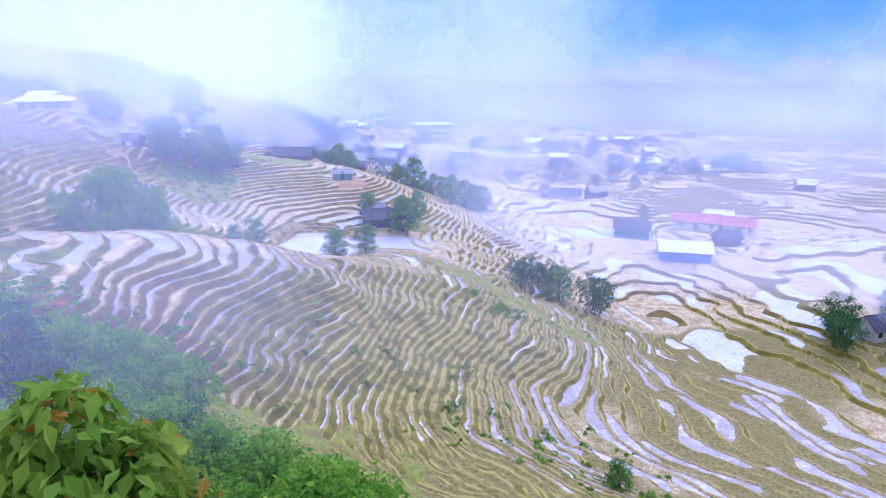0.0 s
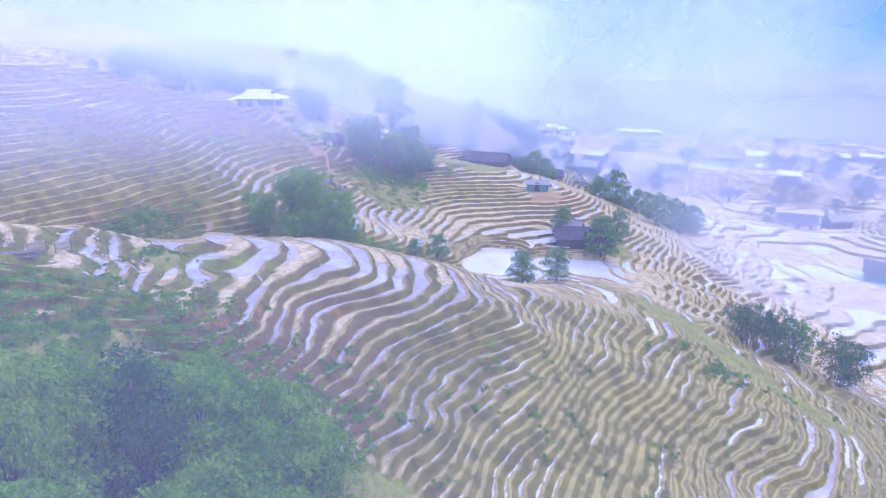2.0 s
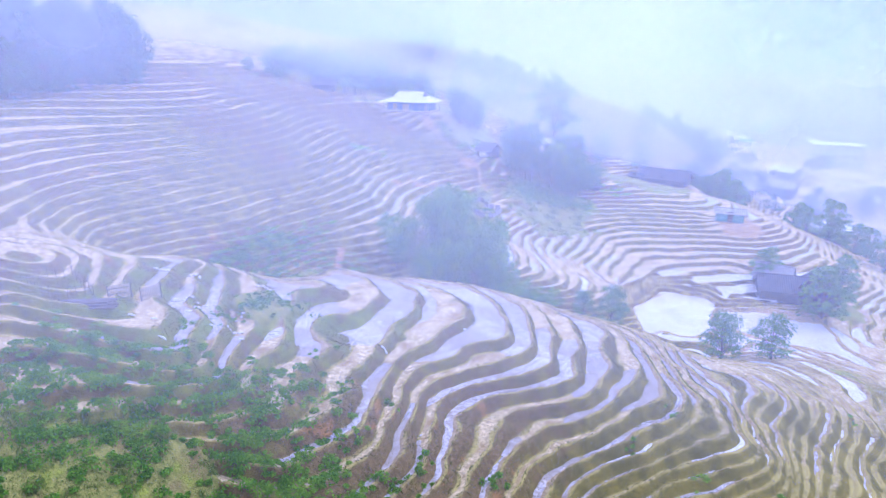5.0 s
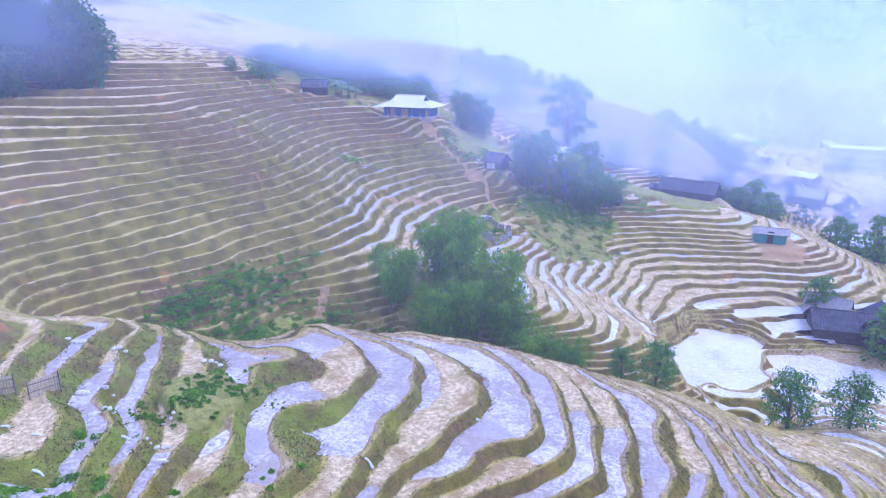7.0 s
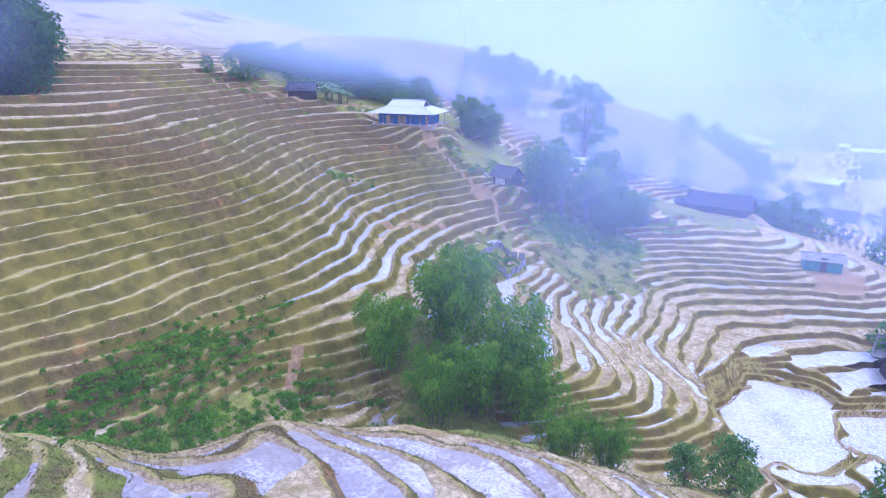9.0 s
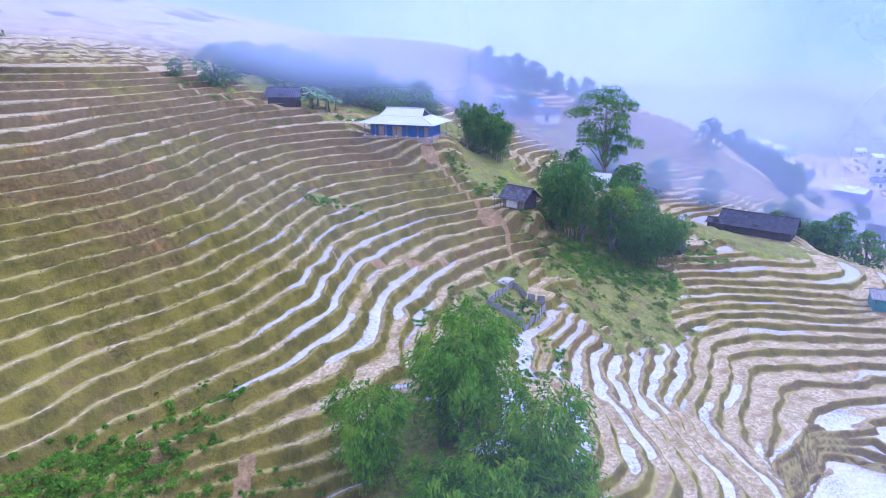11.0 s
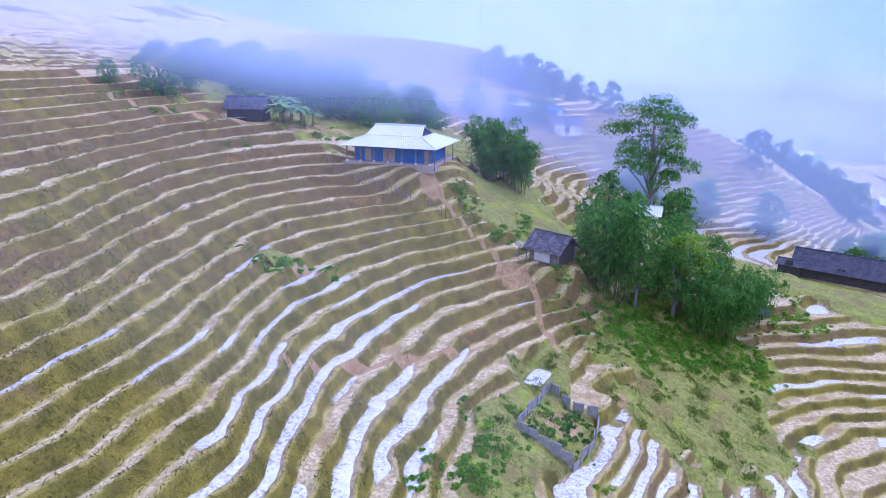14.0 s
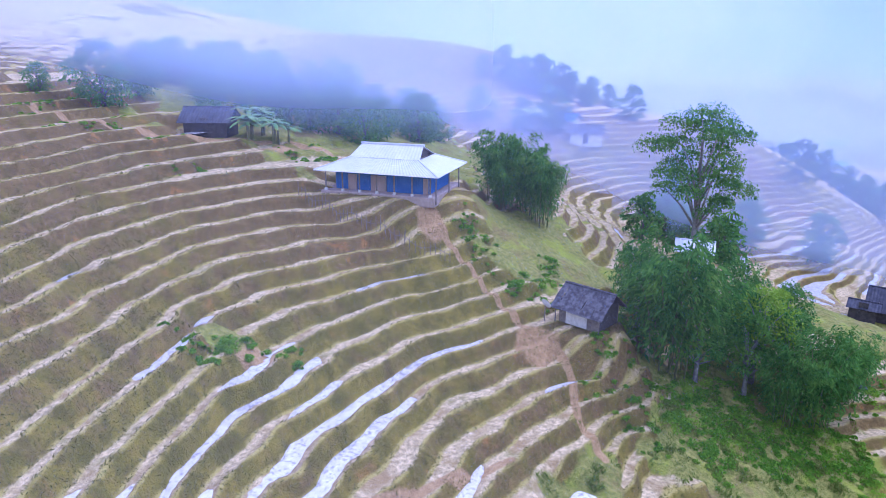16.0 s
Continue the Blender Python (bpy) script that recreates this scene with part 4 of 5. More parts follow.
def gable_house(name, x, y, z, turn, w, d, wall_h, rise, roof_m, wall_m, label, over=0.5, door=True, windows=0, far=False):
    """A plain house: four walls, a pitched roof of two slopes, a door and windows on the front."""
    ob = holder(name, x, y, z, turn)
    t = 0.12
    part("front_wall", block(-w / 2, w / 2, -d / 2, -d / 2 + t, -0.6, wall_h), wall_m, ob)
    part("back_wall", block(-w / 2, w / 2, d / 2 - t, d / 2, -0.6, wall_h), wall_m, ob)
    for s in (-1, 1):
        bm = bmesh.new()
        xa = s * (w / 2 - t / 2)
        slab(bm, [(xa - t / 2 * s, -d / 2 + t, -0.6), (xa - t / 2 * s, d / 2 - t, -0.6), (xa - t / 2 * s, d / 2 - t, wall_h), (xa - t / 2 * s, 0, wall_h + rise * (1 - 2 * t / d)), (xa - t / 2 * s, -d / 2 + t, wall_h)], t if s > 0 else -t)
        part("end_wall", bm, wall_m, ob)
    drop = over * rise / (d / 2)
    for s in (-1, 1):
        bm = bmesh.new()
        e, r = (s * (d / 2 + over), wall_h - drop + 0.05), wall_h + rise + 0.05
        corners = [(-w / 2 - over, e[0], e[1]), (w / 2 + over, e[0], e[1]), (w / 2 + over, 0, r), (-w / 2 - over, 0, r)]
        if s > 0:
            corners = [corners[1], corners[0], corners[3], corners[2]]
        corrugated(bm, *corners, pitch=0.9 if far else 0.3, amp=0.04 if far else 0.025, thick=0.05)
        part("roof_slope", bm, roof_m, ob)
    part("ridge_cap", tube(bmesh.new(), [(-w / 2 - over, 0, wall_h + rise + 0.06), (w / 2 + over, 0, wall_h + rise + 0.06)], [0.09, 0.09], 6), roof_m, ob)
    if door:
        dr = part("door", block(-0.45, 0.45, -d / 2 - 0.04, -d / 2 + 0.02, 0.0, 1.95), BOARD, ob)
        part("door_handle", block(0.3, 0.36, -d / 2 - 0.08, -d / 2 - 0.03, 0.95, 1.07), TIMBER, dr)
    for i in range(windows):
        wx = (i + 0.5) / windows * w - w / 2
        if abs(wx) < 0.8 and door:
            continue
        wd = part("window", block(wx - 0.45, wx + 0.45, -d / 2 - 0.05, -d / 2 + 0.01, 0.9, 1.9), TIMBER, ob)
        part("pane", block(wx - 0.38, wx + 0.38, -d / 2 - 0.07, -d / 2 - 0.045, 0.97, 1.83), GLASS, wd)
    return tagged(ob, label, "house")


def main_house():
    """The house on the hill: pale sheet roof, hipped with small gables, blue boards and earth walls below."""
    ob = holder("hill_house", -85.7, 140.4, 28.65, 13)
    L, D = 8.4, 5.6
    part("plinth", block(-L / 2 - 0.9, L / 2 + 0.9, -D / 2 - 1.0, D / 2 + 0.6, -0.7, 0.12), MUD_WALL, ob, "packed earth platform")
    h = 1.95
    # front: earth panels and blue boarded bays, by turns
    xs = [-4.2, -3.0, -2.2, -0.9, 0.5, 3.8, 4.2]
    kinds = [BLUE_BOARD, MUD_WALL, BLUE_BOARD, MUD_WALL, BLUE_BOARD, MUD_WALL]
    names = ["boarded_bay", "earth_wall", "door", "earth_wall", "boarded_bay", "earth_wall"]
    for (a, b), m, nm in zip(zip(xs, xs[1:]), kinds, names):
        inset = 0.0 if m is MUD_WALL else 0.12
        w = part(nm, block(a + 0.012, b - 0.012, -D / 2 + inset, -D / 2 + 0.3, 0.12, h - (0.5 if m is MUD_WALL else 0.0)), m, ob)
        if m is MUD_WALL:
            part("upper_board", block(a + 0.012, b - 0.012, -D / 2 + 0.08, -D / 2 + 0.2, h - 0.49, h), BLUE_BOARD, ob, "blue board under the eaves")
        else:
            n = max(2, int((b - a) / 0.35))
            for i in range(n):
                px = a + (b - a) * (i + 0.5) / n
                part("batten", block(px - 0.025, px + 0.025, -D / 2 + inset - 0.03, -D / 2 + inset - 0.002, 0.15, h - 0.05), BLUE_BOARD, w)
    part("back_wall", block(-L / 2, L / 2, D / 2 - 0.25, D / 2, 0.12, h), MUD_WALL, ob)
    for s in (-1, 1):
        part("end_wall", block(s * L / 2 - 0.13, s * L / 2 + 0.13, -D / 2 + 0.31, D / 2 - 0.26, 0.12, h), BLUE_BOARD if s > 0 else MUD_WALL, ob)
    for i in range(7):
        px = -L / 2 - 0.5 + i * (L + 1.0) / 6
        post = part("post", tube(bmesh.new(), [(px, -D / 2 - 0.75, 0.3), (px, -D / 2 - 0.75, h - 0.05)], [0.07, 0.06], 8), TIMBER, ob)
        part("post_base", tube(bmesh.new(), [(px, -D / 2 - 0.75, 0.1), (px, -D / 2 - 0.75, 0.32)], [0.16, 0.12], 8), PLASTER, post, "white post stone")
    for px in (L / 2 + 0.95,):
        for py in (-D / 2 - 0.6, 0, D / 2):
            part("post", tube(bmesh.new(), [(px, py, -0.5), (px, py, h - 0.2)], [0.06, 0.05], 8), TIMBER, ob)
    # roof: long slopes, steep above and flatter over the porch; hipped ends under small gables
    ex, ey, ez = L / 2 + 1.35, D / 2 + 1.25, h - 0.12
    mx, my, mz = L / 2 - 1.1, D / 2 - 0.9, h + 0.83
    rx, rz = L / 2 - 1.35, h + 1.78
    for s in (-1, 1):
        def q(px, py, pz, s=s):
            return (px * s, py * s, pz)
        bm = bmesh.new()
        corrugated(bm, q(-ex, -ey, ez), q(ex, -ey, ez), q(mx, -my, mz), q(-mx, -my, mz), 0.3)
        part("lower_roof", bm, SHEET_WHITE, ob)
        bm = bmesh.new()
        corrugated(bm, q(-mx - 0.12, -my - 0.05, mz + 0.012), q(mx + 0.12, -my - 0.05, mz + 0.012), q(rx, 0, rz), q(-rx, 0, rz), 0.3)
        part("upper_roof", bm, SHEET_WHITE, ob)
        bm = bmesh.new()
        corrugated(bm, q(ex, -ey, ez), q(ex, ey, ez), q(mx, my, mz), q(mx, -my, mz), 0.3)
        part("hip_roof", bm, SHEET_WHITE, ob)
        bm = bmesh.new()
        slab(bm, [q(mx - 0.25, -my, mz), q(mx - 0.25, my, mz), q(rx - 0.1, 0, rz - 0.12)], 0.06)
        part("gable_board", bm, BOARD, ob, "dark gable opening")
        for t in (-1, 1):
            bm = tube(bmesh.new(), [q(mx, t * my, mz + 0.02), q(ex, t * ey, ez + 0.02)], [0.07, 0.07], 5)
            part("hip_cap", bm, SHEET_WHITE, ob)
    part("ridge_cap", tube(bmesh.new(), [(-rx - 0.1, 0, rz + 0.02), (rx + 0.1, 0, rz + 0.02)], [0.11, 0.11], 6), SHEET_WHITE, ob)
    tagged(ob, "low earth-walled house with a pale sheet roof and blue boards", "house")


main_house()


def fence_line(name, pts, tall, material, label, gap=0.35):
    """Split stakes side by side along a line over the ground, with a rail."""
    rng = np.random.RandomState(len(pts) * 7 + int(abs(pts[0][0])))
    ob = holder(name, 0, 0, 0)
    for (x0, y0), (x1, y1) in zip(pts, pts[1:]):
        n = max(2, int(math.hypot(x1 - x0, y1 - y0) / gap))
        px, py = np.linspace(x0, x1, n), np.linspace(y0, y1, n)
        pz = height(px, py)
        for x, y, z in zip(px, py, pz):
            t = tall * rng.uniform(0.75, 1.15)
            bm = tube(bmesh.new(), [(x, y, z - 0.15), (x + rng.uniform(-0.06, 0.06), y, z + t)], [0.03, 0.02], 5)
            part("stake", bm, material, ob)
        part("rail", tube(bmesh.new(), [(x, y, z + tall * 0.6) for x, y, z in zip(px, py, pz)], [0.022] * n, 5), material, ob)
    return tagged(ob, label, "fence")


fence_line("stake_fence", [(-90.5, 133.6), (-85, 133.2), (-80.5, 134.6), (-77.5, 136.5)], 1.1, TIMBER, "rough grey stake fence below the house yard")


def old_hut():
    """The leaning hut below the house: split-shingle roof over boards."""
    ob = holder("shingle_hut", -66.6, 138.2, 21.0, -12)
    for nm, dims in (("front_wall", (-2.0, 2.0, -1.7, -1.6, -0.2, 1.7)), ("back_wall", (-2.0, 2.0, 1.6, 1.7, -0.2, 1.9)), ("end_wall", (-2.0, -1.9, -1.59, 1.59, -0.2, 2.2)), ("end_wall", (1.9, 2.0, -1.59, 1.59, -0.2, 2.2))):
        part(nm, block(*dims), BOARD if nm == "end_wall" else TIMBER, ob)
    part("tarpaulin", block(-1.2, 0.9, -1.86, -1.78, 0.1, 1.25), PLASTER, ob, "pale sheet hung on the wall")
    rng = np.random.RandomState(5)
    for s in (-1, 1):
        for row in range(6):
            for col in range(9):
                f0, f1 = row / 6, (row + 1) / 6 + 0.05
                x0 = -2.6 + col * 5.2 / 9 + rng.uniform(-0.04, 0.04)
                bm = bmesh.new()
                lift = 0.03 + 0.02 * (row % 2) + rng.uniform(0, 0.02)
                a, b = (s * (2.35 * (1 - f0)), 1.35 + 1.75 * f0 + lift), (s * (2.35 * (1 - f1)), 1.35 + 1.75 * f1 + lift + 0.02)
                slab(bm, [(x0, a[0], a[1]), (x0 + 0.57, a[0], a[1]), (x0 + 0.57, b[0], b[1]), (x0, b[0], b[1])], 0.03)
                part("shingle", bm, THATCH, ob)
    for px in (-2.2, 2.2):
        part("post", tube(bmesh.new(), [(px, -2.0, -0.2), (px, -2.0, 1.6)], [0.06, 0.05], 6), TIMBER, ob)
    ob.scale = (0.82, 0.82, 0.82)
    tagged(ob, "small leaning hut with a grey split-shingle roof", "hut")


old_hut()
gable_house("white_roof_hut", -63.4, 160.6, 19.7, 10, 2.8, 2.4, 1.9, 0.6, SHEET_WHITE, PLASTER, "small hut with a white roof among trees")
gable_house("long_house", -41.5, 177, 12.0, -6, 10.5, 4.6, 1.7, 1.6, DARK_TILE, BOARD, "long house with a dark tiled roof by a pond", 0.6)
gable_house("lean_hut", -47.5, 175.5, 12.3, -6, 2.6, 2.2, 1.3, 0.5, DARK_TILE, BOARD, "low shed beside the long house", 0.3)
gable_house("field_shed", -24.2, 152.0, 11.2, 10, 4.6, 3.0, 1.7, 0.5, STONE, TEAL, "small teal shed with a grey sheet roof")
gable_house("hillside_hut", -108.5, 140, 31.6, 30, 4.4, 3.4, 1.8, 1.1, DARK_TILE, BOARD, "dark roofed hut at the wood's edge")
gable_house("grove_shed", -50.8, 151.8, 13.4, 30, 3.6, 3.0, 1.6, 0.9, DARK_TILE, BOARD, "dark roofed shed half hidden by bamboo")
gable_house("timber_barn", -56.5, 43.0, 24.3, 30, 5.2, 4.0, 2.1, 1.4, STONE, BOARD, "open timber barn with a grey sheet roof", 0.7)
for x, y, turn, w, d, roof, text in ((-103, 210, 12, 5.0, 3.6, SHEET_WHITE, "white roofed house of a small hamlet"), (-97.5, 213, -8, 4.4, 3.4, BLUE_BOARD, "house of a small hamlet under a blue roof"), (-92, 209, 20, 5.4, 3.8, DARK_TILE, "dark tiled house of a small hamlet")):
    gable_house("hamlet_house", x, y, float(height(x, y)), turn, w, d, 2.0, 1.1, roof, PLASTER, text)
for x, y, turn, w, d, roof, text in ((-13.5, 130.5, 15, 6.5, 4.4, DARK_TILE, "dark tiled farmhouse below the terraces"), (-8.5, 134, 100, 6, 4.2, DARK_TILE, "dark tiled farmhouse set crosswise"), (-15, 135.5, -10, 4.6, 3.4, STONE, "grey roofed farm shed"), (-9, 129, 20, 3.4, 2.6, DARK_TILE, "low dark farm shed")):
    gable_house("farmhouse", x, y, float(height(x, y)), turn, w, d, 2.1, 1.5, roof, BOARD, text)
for x, y, turn, w, d, roof, wall, text in (
        (58, 147, -12, 11.5, 7.5, SHEET_WHITE, BLUE_BOARD, "wide shed with a pale roof and blue walls"),
        (72, 176, -22, 12, 5.5, RED_ROOF, PLASTER, "long building with a red sheet roof"), (82, 171, -22, 8, 5, RED_ROOF, PLASTER, "smaller red roofed building"),
        (80, 180, -22, 7, 5.5, SHEET_WHITE, PLASTER, "pale roofed village building"), (52, 170, -15, 9, 6, DARK_TILE, TEAL, "dark roofed house with teal walls"),
        (77, 104, 15, 6, 4.6, DARK_TILE, PLASTER, "house under trees at the field's edge"), (74, 160, 10, 6, 4, DARK_TILE, BOARD, "low dark house by the paddies")):
    gable_house("village_house", x, y, float(height(x, y)), turn, w, d, 2.6, 1.6, roof, wall, text, 0.6, True, 3, True)
rng = np.random.RandomState(15)
for i in range(46):
    x, y = rng.uniform(-30, 165), rng.uniform(195, 420)
    if i > 30:
        x, y = rng.uniform(-90, 60), rng.uniform(330, 560)
    roof = (SHEET_WHITE, DARK_TILE, SHEET_WHITE, STONE, DARK_TILE, TEAL)[i % 6]
    tone = ("white sheet", "dark tiled", "white sheet", "grey sheet", "dark tiled", "teal sheet")[i % 6]
    w = rng.uniform(6, 11)
    gable_house("village_house", x, y, float(height(x, y)) + 0.1, rng.uniform(-40, 40), w, w * rng.uniform(0.55, 0.75), 2.7, rng.uniform(1.2, 2.0), roof, PLASTER if i % 3 else BOARD, f"valley house with a {tone} roof", 0.5, True, 3, True)

for i in range(14):
    bearing, r = radians(-(15 + 21 * rng.rand())), rng.uniform(930, 1250)
    x, y = -math.sin(bearing) * r, 60 + math.cos(bearing) * r
    w = rng.uniform(9, 18)
    gable_house("mountain_house", x, y, float(height(x, y)) + 0.3, rng.uniform(-30, 30), w, w * 0.6, 3.2, 2.0, SHEET_WHITE if i % 3 else RED_ROOF, PLASTER, "white house on the far mountainside", 0.5, True, 3, True)


def school():
    """The pale three-storey block of the village."""
    x, y = -6, 384
    z = float(height(x, y))
    ob = holder("school_building", x, y, z, 8)
    W, D, H = 22, 9, 10.2
    part("body", block(-W / 2, W / 2, -D / 2, D / 2, -1, H), PLASTER, ob)
    part("roof", slab(bmesh.new(), [(-W / 2 - 0.6, -D / 2 - 0.6, H), (W / 2 + 0.6, -D / 2 - 0.6, H), (W / 2 + 0.6, D / 2 + 0.6, H + 0.4), (-W / 2 - 0.6, D / 2 + 0.6, H + 0.4)], -0.3), SHEET_WHITE, ob)
    for f in range(3):
        part("floor_band", block(-W / 2 - 0.06, W / 2 + 0.06, -D / 2 - 0.12, -D / 2 + 0.04, 3.3 * f + 3.0, 3.3 * f + 3.25), STONE, ob)
        for i in range(8):
            wx = -W / 2 + W * (i + 0.5) / 8
            wd = part("window", block(wx - 0.75, wx + 0.75, -D / 2 - 0.09, -D / 2 + 0.02, 3.3 * f + 0.9, 3.3 * f + 2.5), STONE, ob)
            part("pane", block(wx - 0.65, wx + 0.65, -D / 2 - 0.12, -D / 2 - 0.085, 3.3 * f + 1.0, 3.3 * f + 2.4), GLASS, wd)
    tagged(ob, "pale yellow three-storey building with rows of windows", "building")


school()


def garden():
    """The walled kitchen plot beside the meadow."""
    ob = holder("garden_plot", 0, 0, 0)
    pts = [(-60.4, 117.4), (-56.3, 117.2), (-55.9, 120.2), (-56.6, 123.6), (-58.6, 123.0), (-60.5, 123.5), (-60.4, 117.4)]
    rng = np.random.RandomState(9)
    for (x0, y0), (x1, y1) in zip(pts, pts[1:]):
        n = max(2, int(math.hypot(x1 - x0, y1 - y0) / 0.8))
        ang = math.degrees(math.atan2(y1 - y0, x1 - x0))
        for i in range(n):
            f = (i + 0.5) / n
            x, y = x0 + (x1 - x0) * f, y0 + (y1 - y0) * f
            z = float(height(x, y))
            bm = box(bmesh.new(), -0.39, 0.39, -0.03, 0.03, -0.3, 0.75 + rng.uniform(-0.15, 0.15), pose(x, y, z, rng.uniform(-5, 5), rng.uniform(-3, 3), ang + rng.uniform(-4, 4)))
            part("panel", bm, STONE, ob)
    tagged(ob, "vegetable plot walled with weathered grey panels", "garden")


garden()
undergrowth("garden_plants", [(-58.3, 120, 2.2, 3.6, 40, 0.3)], 55, LEAF, "vegetables growing in the walled plot", 0.16, 50)



# ---------------------------------------------------------------- small things on the terraces
PALE_STONE = plain("pale_stone", (0.62, 0.58, 0.52, 1), (0.74, 0.7, 0.62, 1), 4, 0.9, 0, 0.3, 0.4, True)
SPLIT_CANE = plain("split_cane", (0.58, 0.48, 0.33, 1), (0.72, 0.62, 0.45, 1), 5, 0.8, 0, 0.3, 0.3, True)
FALLING = plain("falling_water", (0.8, 0.82, 0.85, 1), (0.9, 0.9, 0.92, 1), 6, 0.15, 0, 0.6, 0.2, True)
ORANGE_LEAF = plain("banana_leaf", (0.10, 0.24, 0.04, 1), (0.22, 0.36, 0.06, 1), 2, 0.5, 0, 0.3, 0.1, True)


def stone(name, x, y, size, seed, label, sink=0.25):
    """A lump of rock, pressed into the ground."""
    rng = np.random.RandomState(seed)
    bm = bmesh.new()
    bmesh.ops.create_icosphere(bm, subdivisions=2, radius=1)
    k = rng.normal(size=(5, 3)) * 1.6
    flat = np.array([1.0, rng.uniform(0.6, 0.9), rng.uniform(0.45, 0.7)])
    for v in bm.verts:
        p = np.array(v.co)
        bulge = 1 + 0.13 * np.sin(k @ p + rng.uniform(0, 0.3)).sum() / 2
        v.co = p * bulge * flat * size
    me = bpy.data.meshes.new(name)
    bm.to_mesh(me)
    bm.free()
    me.materials.append(PALE_STONE)
    ob = new(name, me)
    ob.matrix_world = pose(x, y, float(height(x, y)) + size * (0.5 - sink), 0, 0, rng.uniform(0, 360))
    return tagged(ob, label, "stone", "stones on the plots")


rng = np.random.RandomState(31)
stone_rows = (((-51.2, 56.2), (-50.2, 57.2), 7, 0.22), ((-49.9, 57.3), (-48.9, 58.3), 5, 0.16), ((-48.8, 55.2), (-47.9, 56.3), 6, 0.18), ((-45.2, 55.9), (-44.3, 56.6), 5, 0.15),
              ((-54.8, 60.4), (-53.5, 60.6), 5, 0.2), ((-57.0, 59.0), (-55.6, 59.4), 5, 0.22), ((-46.4, 57.6), (-45.8, 58.4), 3, 0.14), ((-50.2, 63.4), (-49.4, 64.5), 4, 0.2))
for i, ((x0, y0), (x1, y1), n, size) in enumerate(stone_rows):
    for j in range(n):
        f = (j + rng.uniform(0.1, 0.9)) / n
        stone("field_stone", x0 + (x1 - x0) * f, y0 + (y1 - y0) * f, size * rng.uniform(0.7, 1.3), i * 20 + j, "pale field stone lying on a terrace bund")


def cane_screen(x0, y0, x1, y1):
    """An upright screen of split canes tied to two rails."""
    ob = holder("cane_screen", x0, y0, float(height((x0 + x1) / 2, (y0 + y1) / 2)), math.degrees(math.atan2(y1 - y0, x1 - x0)))
    length = math.hypot(x1 - x0, y1 - y0)
    r = np.random.RandomState(int(abs(x0 * 10)))
    n = int(length / 0.12)
    for i in range(n):
        px = (i + 0.5) * length / n
        part("slat", block(px - 0.048, px + 0.048, -0.012, 0.012, -0.15, 0.85 + r.uniform(-0.06, 0.06)), SPLIT_CANE, ob)
    for z in (0.2, 0.62):
        part("rail", tube(bmesh.new(), [(0, -0.04, z), (length, -0.04, z)], [0.025, 0.025], 5), TIMBER, ob)
    for px in (0.04, length - 0.04):
        part("post", tube(bmesh.new(), [(px, -0.08, -0.3), (px, -0.08, 0.95)], [0.04, 0.035], 6), TIMBER, ob)
    tagged(ob, "upright screen of pale split canes at a plot's edge", "screen", "cane screens")


cane_screen(-53.0, 52.4, -52.3, 53.8)
cane_screen(-51.7, 54.0, -51.4, 55.5)


def water_spout(x, y, dx, dy):
    """Water running over a notch in the bund and down the bank."""
    n = math.hypot(dx, dy)
    dx, dy = dx / n, dy / n
    pts = []
    for s in (-0.25, 0.0, 0.12, 0.22, 0.34):
        px, py = x + dx * s, y + dy * s
        pts.append((px, py, 0))
    top = float(height(x, y)) + 0.06
    drop = (0.0, 0.0, -0.06, -0.22, -0.5)
    bm = tube(bmesh.new(), [(p[0], p[1], top + d) for p, d in zip(pts, drop)], [0.07, 0.07, 0.06, 0.06, 0.1], 6)
    return tagged(part("water_spout", bm, FALLING), "thin white trickle of water falling over a bund", "water", "water spouts")


for x, y in ((-49.9, 52.1), (-48.0, 52.5), (-46.1, 55.4), (-45.4, 51.1), (-43.4, 55.7), (-39.5, 69.1), (-37.0, 63.0), (-34.5, 71.0)):
    e = 1.0
    water_spout(x, y, float(lie(x - e, y) - lie(x + e, y)), float(lie(x, y - e) - lie(x, y + e)))

# a pen and a heap of poles by the barn
fence_line("pole_pen", [(-56.2, 48.6), (-53.6, 48.9), (-53.2, 51.6), (-55.9, 51.8), (-56.2, 48.6)], 0.9, TIMBER, "small pen of grey poles beside a barn", 0.45)


def pole_heap(x, y, turn):
    ob = holder("pole_heap", x, y, float(height(x, y)), turn)
    r = np.random.RandomState(4)
    for row in range(3):
        for i in range(6 - row):
            yy, zz, l = (i - (5 - row) / 2) * 0.2, 0.08 + row * 0.17, r.uniform(1.5, 2.1)
            part("pole", tube(bmesh.new(), [(-l, yy + r.uniform(-0.05, 0.05), zz), (l, yy, zz + r.uniform(-0.02, 0.05))], [0.09, 0.07], 7), TIMBER, ob)
    tagged(ob, "heap of grey timber poles on the ground", "timber")


pole_heap(-52.2, 50.4, 35)


